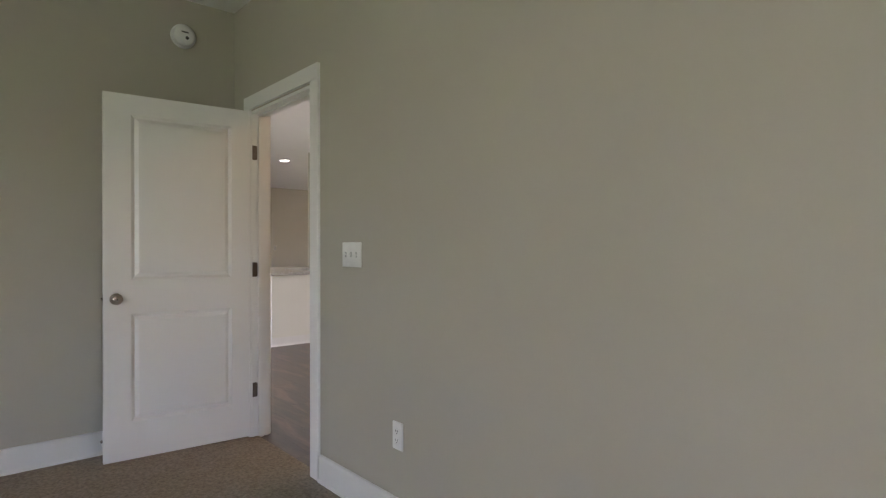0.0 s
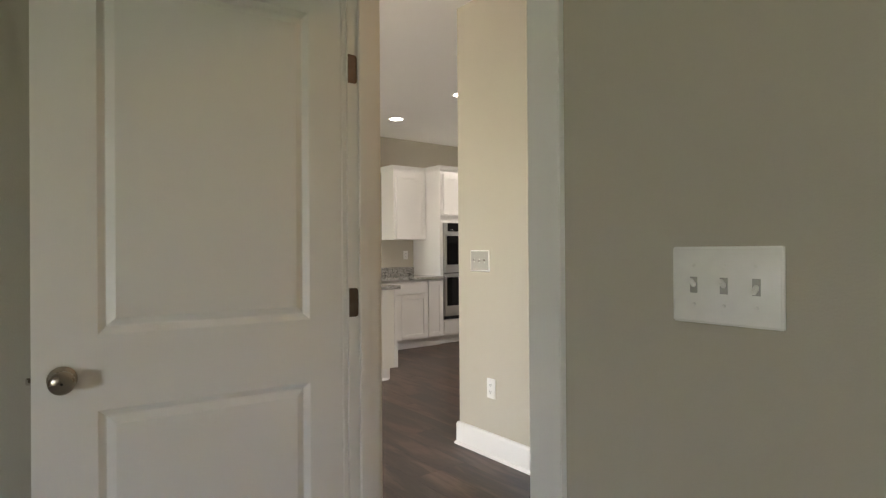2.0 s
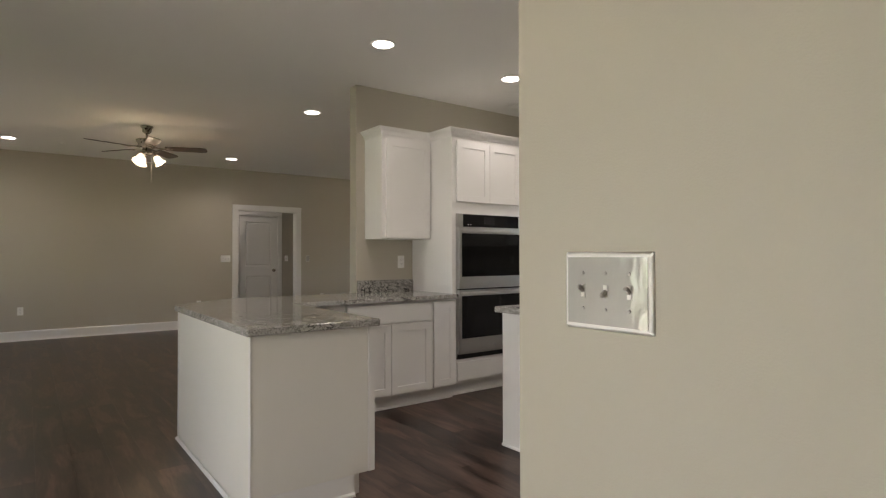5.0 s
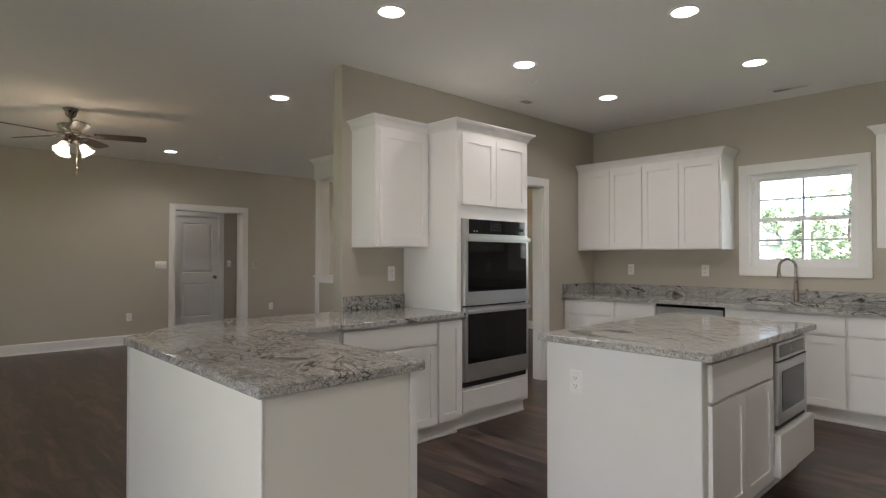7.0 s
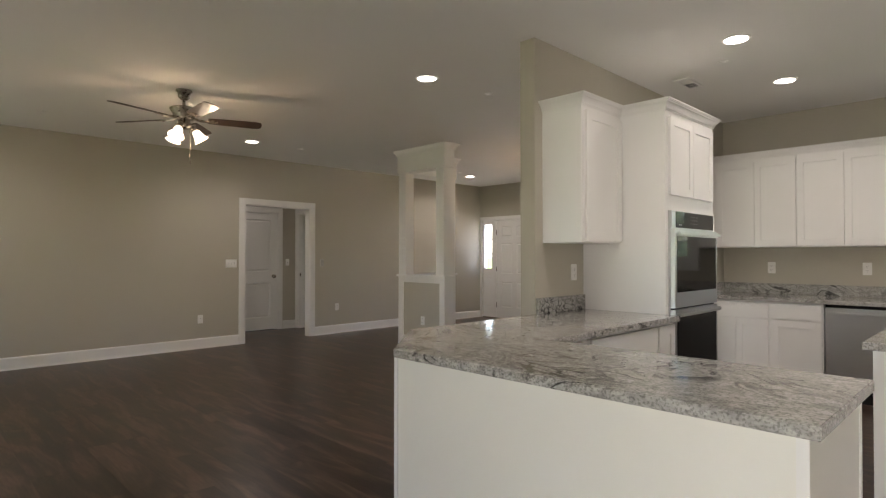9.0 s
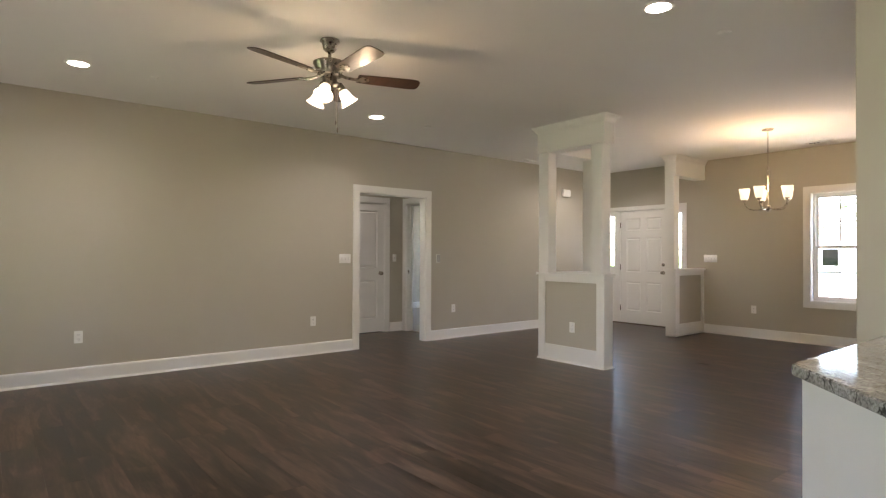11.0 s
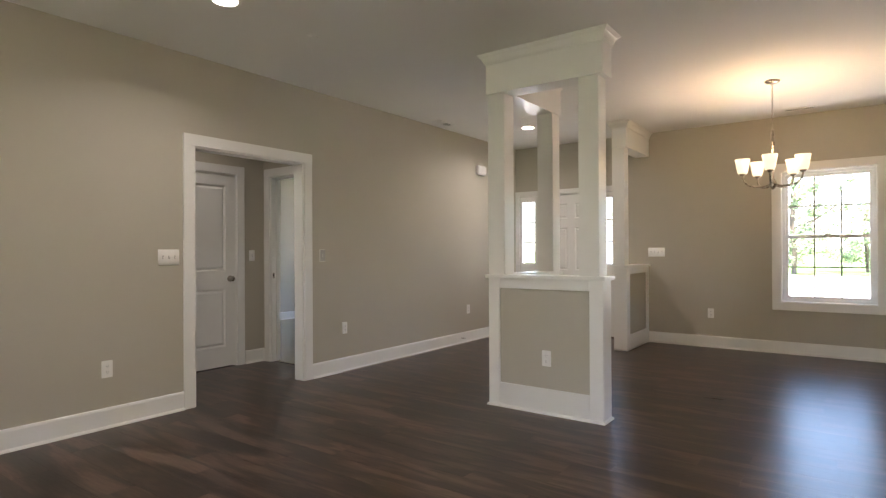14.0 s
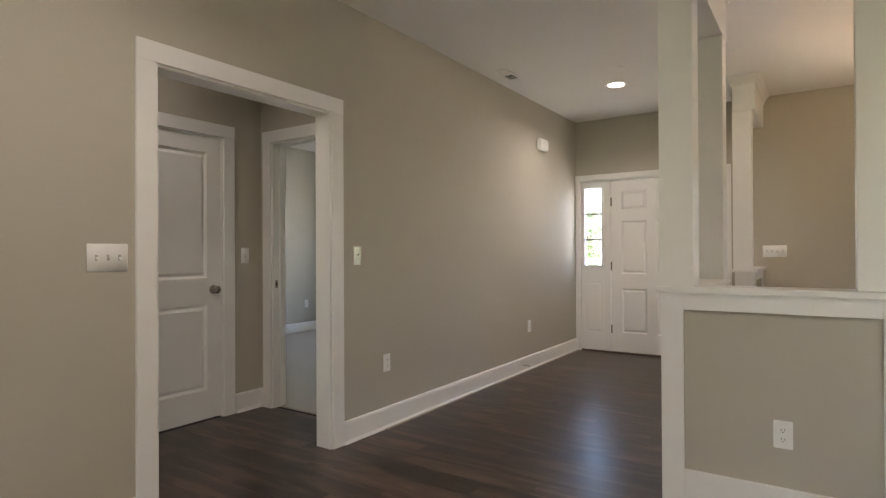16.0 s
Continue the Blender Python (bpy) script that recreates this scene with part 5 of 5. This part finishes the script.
for k in range(5):
    a = radians(-1.5 + 72 * k)
    m = Matrix.Rotation(a, 4, "Z")
    pitch = Matrix.Translation((0, 0, UP - 0.285)) @ Matrix.Rotation(radians(-12), 4, "X")
    bm = bmesh.new()
    pts = [(0.20, -0.052), (0.30, -0.060), (0.60, -0.070), (0.645, -0.062), (0.662, -0.040), (0.665, 0.0), (0.662, 0.040), (0.645, 0.062), (0.60, 0.070), (0.30, 0.060), (0.20, 0.052)]
    lo = [bm.verts.new(m @ pitch @ Vector((x, y, -0.003))) for x, y in pts]
    hi = [bm.verts.new(m @ pitch @ Vector((x, y, 0.003))) for x, y in pts]
    bm.faces.new(lo[::-1])
    bm.faces.new(hi)
    for i in range(len(pts)):
        j = (i + 1) % len(pts)
        bm.faces.new((lo[i], lo[j], hi[j], hi[i]))
    blade = part("blade", bm, BLADE, fan, "dark walnut fan blade")
    ib = tube(bmesh.new(), [m @ (Vector(p) + Vector((0, 0, UP))) for p in ((0.075, 0, -0.275), (0.12, 0, -0.287), (0.17, 0, -0.292), (0.21, 0, -0.2925))], 0.011, 8)
    q = m @ pitch
    hx = [(0.19, 0.0), (0.20, 0.028), (0.235, 0.036), (0.275, 0.020), (0.285, 0.0), (0.275, -0.020), (0.235, -0.036), (0.20, -0.028)]
    l2 = [ib.verts.new(q @ Vector((x, y, -0.009))) for x, y in hx]
    h2 = [ib.verts.new(q @ Vector((x, y, -0.0032))) for x, y in hx]
    ib.faces.new(l2[::-1])
    ib.faces.new(h2)
    for i in range(8):
        ib.faces.new((l2[i], l2[(i + 1) % 8], h2[(i + 1) % 8], h2[i]))
    part("blade_iron", ib, NICKEL, blade, "nickel blade bracket")
for k in range(3):
    a = radians(196 + 120 * k)
    m = Matrix.Rotation(a, 4, "Z") @ Matrix.Translation((0.075, 0, KIT - 0.372)) @ Matrix.Rotation(radians(-34), 4, "Y")
    arm = part("socket_arm", lathe(bmesh.new(), [(0.020, 0.012), (0.024, -0.005), (0.024, -0.028), (0.016, -0.030)], 18, m), NICKEL, fan, "", True)
    prof = [(0.024, -0.030), (0.034, -0.042), (0.040, -0.065), (0.044, -0.090), (0.054, -0.115), (0.068, -0.132), (0.066, -0.133), (0.051, -0.116), (0.041, -0.090), (0.037, -0.066), (0.030, -0.045), (0.02, -0.034)]
    part("glass_shade", lathe(bmesh.new(), prof, 28, m), SHADE, arm, "lit frosted glass bell shade", True)
for k in range(3):
    a = radians(196 + 120 * k)
    lamp("fan_lamp", (FX + 0.19 * math.cos(a), FY + 0.19 * math.sin(a), H + KIT - 0.50), (FX, FY, 0), "POINT", 0.55, 0.04, (1.0, 0.74, 0.46))
for cx, cy, zl in ((0.030, 0.042, -0.66), (-0.010, 0.052, -0.60)):
    chain = part("pull_chain", tube(bmesh.new(), [(cx, cy, -0.34), (cx * 1.1, cy * 1.1, -0.40), (cx * 1.1, cy * 1.1, zl + 0.03)], 0.0016, 6), NICKEL, fan, "thin pull chain")
    part("fob", lathe(bmesh.new(), [(0.002, 0.034), (0.005, 0.028), (0.005, 0.004), (0.002, 0)], 10, pose(cx * 1.1, cy * 1.1, zl)), NICKEL, chain)

# dining chandelier
CX, CY = -10.334, 8.872
cd = thing("chandelier", pose(CX, CY, H), "five-arm brushed nickel chandelier with lit glass shades", "chandelier")
part("canopy", lathe(bmesh.new(), [(0.062, -0.0005), (0.064, -0.010), (0.055, -0.020), (0.012, -0.026)], 32), NICKEL, cd, "", True)
ck = bmesh.new()
for i in range(17):
    z = -0.038 - i * 0.0245
    turn = Matrix.Rotation(radians(90 * (i % 2)), 4, "Z")
    ring = [turn @ Vector((0.0075 * math.cos(2 * math.pi * j / 10), 0, z + 0.0155 * math.sin(2 * math.pi * j / 10))) for j in range(11)]
    tube(ck, ring, 0.0018, 6)
part("chain", ck, NICKEL, cd, "nickel link chain")
part("stem", lathe(bmesh.new(), [(0.006, -0.445), (0.012, -0.455), (0.012, -0.470), (0.016, -0.50), (0.016, -0.60), (0.011, -0.615), (0.011, -0.90), (0.028, -0.925), (0.034, -0.945), (0.034, -0.968), (0.020, -0.985), (0.008, -1.000)], 24), NICKEL, cd, "", True)
for k in range(5):
    m = Matrix.Rotation(radians(54.6 + 72 * k), 4, "Z")
    arm = part("arm", tube(bmesh.new(), [m @ Vector(p) for p in ((0.025, 0, -0.955), (0.08, 0, -0.972), (0.15, 0, -0.972), (0.205, 0, -0.955), (0.240, 0, -0.918), (0.250, 0, -0.875), (0.250, 0, -0.855))], 0.0085, 10), NICKEL, cd, "", True)
    mm = m @ Matrix.Translation((0.250, 0, 0))
    part("socket_cup", lathe(bmesh.new(), [(0.012, -0.868), (0.026, -0.856), (0.028, -0.846), (0.015, -0.842)], 20, mm), NICKEL, arm, "", True)
    part("glass_shade", lathe(bmesh.new(), [(0.020, -0.846), (0.038, -0.845), (0.046, -0.815), (0.064, -0.712), (0.061, -0.712), (0.043, -0.815), (0.034, -0.840), (0.018, -0.842)], 28, mm), BELL, arm, "lit frosted glass shade", True)
    at = Matrix.Translation((CX, CY, H)) @ mm @ Vector((0, 0, -0.70))
    lamp("chandelier_lamp", tuple(at), (at.x, at.y, H), "POINT", 0.44, 0.045, (1.0, 0.67, 0.36))

# sky light in the window openings behind the walk
window_lamp("sky_front_bedroom_window", -16.8, -15.6, 0.65, 2.08, 10.73, -1, 0.55, (0.92, 0.96, 1.0))
for x in (-13.1, -11.6, -10.1):
    window_lamp("sky_living_window", x + 0.1, x + 0.9, 0.65, 2.08, 0.05, 1, 0.16, (0.93, 0.95, 1.0), 0.4)
    window_lamp("ground_glow_living_window", x + 0.1, x + 0.9, 0.65, 2.08, 0.045, 1, 0.26, (1.0, 0.92, 0.72), -0.7, 150)
window_lamp("sky_patio_door", -6.2, -4.3, 0.15, 2.0, 0.05, 1, 3.0, (0.95, 0.945, 1.0), 0.5, 150)
window_lamp("ground_glow_patio_door", -6.2, -4.3, 0.15, 2.0, 0.045, 1, 2.1, (1.0, 0.90, 0.66), -0.5, 150)
window_lamp("sky_bedroom_window", -0.5, 2.1, 0.7, 2.1, -3.66, 1, 1.7, (0.92, 0.92, 1.0), 0.5, 150)
window_lamp("ground_glow_bedroom_window", -0.5, 2.1, 0.7, 2.1, -3.665, 1, 1.1, (1.0, 0.95, 0.72), -0.6, 150)


def flush_light(x, y, watts):
    root = thing("flush_ceiling_light", pose(x, y, H), "round frosted flush-mount ceiling light, lit warm", "ceiling light")
    part("base", lathe(bmesh.new(), [(0.15, -0.0005), (0.15, -0.02), (0.14, -0.025)], 32), NICKEL, root)
    part("glass_bowl", lathe(bmesh.new(), [(0.14, -0.0255), (0.135, -0.05), (0.10, -0.085), (0.05, -0.10), (0.003, -0.103)], 32), WARMBOWL, root, "lit frosted bowl", True)
    lamp("flush_lamp", (x, y, H - 0.14), (x, y, 0), "POINT", watts, 0.08, (1.0, 0.66, 0.36))


flush_light(-2.2, 3.1, 1.25)

# ---- outdoors ----
GRASS = material("lawn_grass", (0.055, 0.11, 0.025), 0.9, second=(0.10, 0.15, 0.045), scale=0.6, bump=1.0, bump_scale=40, spec=0.1)
GRAVEL = material("pale_gravel", (0.52, 0.50, 0.47), 0.9, second=(0.62, 0.60, 0.57), scale=9, bump=0.8, bump_scale=60, spec=0.1)
CONCRETE = material("tan_concrete", (0.46, 0.40, 0.33), 0.85, second=(0.56, 0.49, 0.41), scale=3, bump=0.4, bump_scale=60)
BARK = material("tree_bark", (0.10, 0.075, 0.055), 0.9, second=(0.17, 0.13, 0.10), scale=6, stretch=(1, 1, 0.2), bump=1.0, bump_scale=30)


def leaf_material():
    """Thin leaves that let part of the light through."""
    m = material("summer_leaves", (0.12, 0.165, 0.085), 0.6, second=(0.16, 0.21, 0.12), scale=0.8)
    n, l = m.node_tree.nodes, m.node_tree.links
    thin = n.new("ShaderNodeBsdfTranslucent")
    thin.inputs[0].default_value = (0.40, 0.45, 0.29, 1)
    mix = n.new("ShaderNodeMixShader")
    mix.inputs[0].default_value = 0.5
    l.new(n["Principled BSDF"].outputs[0], mix.inputs[1])
    l.new(thin.outputs[0], mix.inputs[2])
    l.new(mix.outputs[0], n["Material Output"].inputs[0])
    return m


LEAF = leaf_material()
POLEWOOD = material("weathered_pale_wood", (0.50, 0.47, 0.43), 0.85, second=(0.60, 0.57, 0.53), scale=5, stretch=(6, 6, 0.5), bump=0.6, bump_scale=30)
SIDING = material("white_siding", (0.72, 0.72, 0.70), 0.6, scale=2)
ROOF = material("grey_shingle_roof", (0.13, 0.13, 0.135), 0.9, second=(0.19, 0.185, 0.18), scale=8)
gm = bmesh.new()
g = 600
vs = [gm.verts.new(p) for p in ((-g, -g, -0.42), (g, -g, -0.42), (g, g, -0.42), (-g, g, -0.42))]
gm.faces.new(vs)
tagged(part("ground", gm, GRASS), "green mown lawn round the house", "lawn", kind="structure")
tagged(part("road", boxed(-80, 60, 13.5, 44, -0.40, -0.385, 0), GRAVEL), "pale sunlit gravel drive in front of the house", "road", kind="structure")
# unseen slabs, added so ground light thrown indoors is tan instead of green
tagged(part("patio", boxed(-10.5, 3.2, -6.0, -3.75, -0.40, -0.12, 0.01), CONCRETE), "tan concrete patio slab", "patio", kind="structure")
tagged(part("patio_walk", boxed(-10.5, -3.75, -3.74, 0.06, -0.40, -0.12, 0.01), CONCRETE), "tan concrete patio slab beside the house", "patio", kind="structure")
tagged(part("porch", boxed(-15, -8.5, 10.72, 12.6, -0.40, -0.06, 0.01), GRAVEL), "pale concrete front porch slab", "porch", kind="structure")


def tree(x, y, height, spread, seed):
    rnd = random.Random(seed)
    root = thing("tree", pose(x, y, -0.42, 0, 0, rnd.uniform(0, 360)), "leafy green deciduous tree on the lawn", "tree", "trees outside")
    tb = bmesh.new()
    tube(tb, [(0, 0, 0), (0.1, 0.05, height * 0.25), (0.0, 0.15, height * 0.5), (0.12, 0.1, height * 0.85)], 0.16, 8)
    for i in range(9):
        a = rnd.uniform(0, 6.28)
        z = height * rnd.uniform(0.25, 0.75)
        r = spread * rnd.uniform(0.5, 0.9)
        tube(tb, [(0, 0.1, z), (math.cos(a) * r * 0.5, math.sin(a) * r * 0.5, z + r * 0.25), (math.cos(a) * r, math.sin(a) * r, z + r * 0.6)], 0.045, 6)
    part("trunk", tb, BARK, root)
    verts, faces = [], []
    clumps = [(rnd.gauss(0, spread * 0.42), rnd.gauss(0, spread * 0.42), height * rnd.uniform(0.14, 1.0), rnd.uniform(0.35, 0.95)) for _ in range(70)]
    for cx, cy, cz, cr in clumps:
        for _ in range(70):
            d = Vector((rnd.gauss(0, 1), rnd.gauss(0, 1), rnd.gauss(0, 0.8))).normalized() * cr * rnd.uniform(0.4, 1.0)
            c = Vector((cx, cy, cz)) + d
            u = Vector((rnd.uniform(-1, 1), rnd.uniform(-1, 1), rnd.uniform(-0.6, 0.6))).normalized()
            w = u.cross(Vector((rnd.uniform(-1, 1), rnd.uniform(-1, 1), rnd.uniform(-1, 1)))).normalized()
            s = rnd.uniform(0.07, 0.13)
            n0 = len(verts)
            verts += [tuple(c - u * s * 1.5), tuple(c + w * s * 0.6), tuple(c + u * s * 1.5), tuple(c - w * s * 0.6)]
            faces.append((n0, n0 + 1, n0 + 2, n0 + 3))
    me = bpy.data.meshes.new("crown")
    me.from_pydata(verts, [], faces)
    me.materials.append(LEAF)
    crown = new("crown", me)
    crown.parent = root
    return root


first = tree(-13.0, 47, 6.4, 3.0, 1)
second = tree(1.9, 26, 6.8, 2.0, 2)
spots = [(-16.2, 50, 0.8, 40), (-9.0, 52, 0.75, 80), (-5.0, 46, 1.05, 130), (-20.5, 58, 0.95, 200), (-0.6, 49, 0.95, 250), (-26.0, 58, 0.95, 20), (3.5, 48, 0.68, 300), (-29, 52, 0.85, 60), (8.0, 50, 0.75, 10), (13, 52, 0.8, 100), (18, 49, 0.8, 220)]
for i, (x, y, s, r) in enumerate(spots):
    t2 = copy_thing(first if i % 2 else second, Matrix.Translation((x, y, -0.42)) @ Matrix.Rotation(radians(r), 4, "Z") @ Matrix.Scale(s, 4))
    t2.matrix_basis = Matrix.Translation((x, y, -0.42)) @ Matrix.Rotation(radians(r), 4, "Z") @ Matrix.Scale(s, 4)
for i, (x, y, s, r) in enumerate([(-12.5, -14, 1.0, 40), (-8.0, -17, 1.1, 90), (-3.5, -15, 1.0, 160), (1.5, -14, 1.1, 220), (4.5, -17, 1.2, 280)]):
    t2 = copy_thing(second, Matrix())
    t2.matrix_basis = Matrix.Translation((x, y, -0.42)) @ Matrix.Rotation(radians(r), 4, "Z") @ Matrix.Scale(s, 4)

house = thing("house", pose(-20.0, 45.0, -0.42), "white sided neighbouring house across the road", "house")
hb = bmesh.new()
box(hb, -5.0, 1.6, 0, 7, 0, 2.6)
part("wall", hb, SIDING, house)
rf = bmesh.new()
rp = [rf.verts.new(p) for p in ((-5.4, -0.4, 2.6), (2.0, -0.4, 2.6), (2.0, 3.5, 3.6), (-5.4, 3.5, 3.6), (2.0, 7.4, 2.6), (-5.4, 7.4, 2.6))]
for f in ((0, 1, 2, 3), (3, 2, 4, 5), (0, 3, 5), (1, 4, 2), (0, 5, 4, 1)):
    rf.faces.new([rp[i] for i in f])
part("roof", rf, ROOF, house)
for wx in (-3.6, -0.9):
    part("window", boxed(wx, wx + 0.9, -0.05, -0.005, 1.0, 2.1, 0.01), BLACKGLASS, house)

pole = thing("utility_pole", pose(-13.1, 37.0, -0.385), "pale weathered wooden utility pole beside the drive", "utility pole")
part("shaft", lathe(bmesh.new(), [(0.17, 0), (0.16, 3.0), (0.13, 7.6), (0.11, 7.7)], 16), POLEWOOD, pole, "", True)
part("cross_arm", boxed(-1.1, 1.1, -0.20, -0.10, 7.0, 7.12, 0.01), POLEWOOD, pole)
for ix in (-0.95, -0.35, 0.35, 0.95):
    part("insulator", lathe(bmesh.new(), [(0.03, 7.121), (0.05, 7.15), (0.03, 7.2), (0.045, 7.23), (0.01, 7.27)], 12, pose(ix, -0.15, 0)), PLATE, pole)

# ---- plank floor ----
floor = tagged(part("floor", boxed(-15.10, -1.02, 0.20, 10.56, -0.10, -0.0045, 0), SUBFLOOR), "dark brown wood-look vinyl plank floor", "floor", kind="structure")
AREAS = [(-13.99, -8.28, 0.2, 10.56), (-8.28, -3.74, 0.2, 8.19), (-3.74, -3.60, 1.785, 3.085), (-3.62, -1.02, 1.72, 4.50), (-15.10, -13.99, 4.60, 6.89), (-8.28, -3.71, 0.2, 1.8)]
rnd = random.Random(7)
PW, PL = 0.1800, 1.22
count = 0
shared = {}
rest_v, rest_f = [], []


def plank_mesh(w, d):
    key = (round(w, 3), round(d, 3))
    if key not in shared:
        e = 0.0003
        vs = []
        for z, i in ((-0.0045, 0.0), (-0.0005, 0.0), (0.0, e)):
            vs += [(-w / 2 + i, -d / 2 + i, z), (w / 2 - i, -d / 2 + i, z), (w / 2 - i, d / 2 - i, z), (-w / 2 + i, d / 2 - i, z)]
        fs = [(8, 9, 10, 11)]
        for k in (0, 4):
            fs += [(k + i, k + (i + 1) % 4, k + 4 + (i + 1) % 4, k + 4 + i) for i in range(4)]
        me = bpy.data.meshes.new("plank")
        me.from_pydata(vs, [], fs)
        me.materials.append(PLANK)
        shared[key] = me
    return shared[key]


y = 0.20
rows_done = 0
while y < 10.56:
    y1 = min(y + PW, 10.56)
    cy = (y + y1) / 2
    spans = sorted((a[0], a[1]) for a in AREAS if a[2] - 0.02 <= cy <= a[3] + 0.02)
    merged = []
    for a, b in spans:
        if merged and a <= merged[-1][1] + 0.001:
            merged[-1][1] = max(b, merged[-1][1])
        else:
            merged.append([a, b])
    off = rnd.choice([0.0, 0.24, 0.41, 0.61, 0.82, 1.02])
    for a, b in merged:
        x = a - off
        while x < b:
            x0, x1 = max(x, a), min(x + PL, b)
            x += PL
            if x1 - x0 < 0.05:
                continue
            cx = (x0 + x1) / 2
            near = (-13.4 < cx < -8.4 and 2.6 < cy < 7.0) or (-8.4 < cx < -3.2 and 1.8 < cy < 4.6) or (-7.6 < cx < -6.3 and 4.5 < cy < 7.4)
            me = plank_mesh(x1 - x0 - 0.0001, y1 - y - 0.0001)
            if near and count < 298:
                pl = new("plank", me)
                pl.location = (cx, cy, 0.0)
                pl.parent = floor
                count += 1
            else:
                n0 = len(rest_v)
                rest_v += [(v.co.x + cx, v.co.y + cy, v.co.z) for v in me.vertices]
                rest_f += [tuple(i + n0 for i in p.vertices) for p in me.polygons]
    y = y1
me = bpy.data.meshes.new("planks")
me.from_pydata(rest_v, [], rest_f)
me.materials.append(PLANK)
rest = tagged(new("planks", me), "dark brown wood-look vinyl planks", kind="stuff")
rest.parent = floor
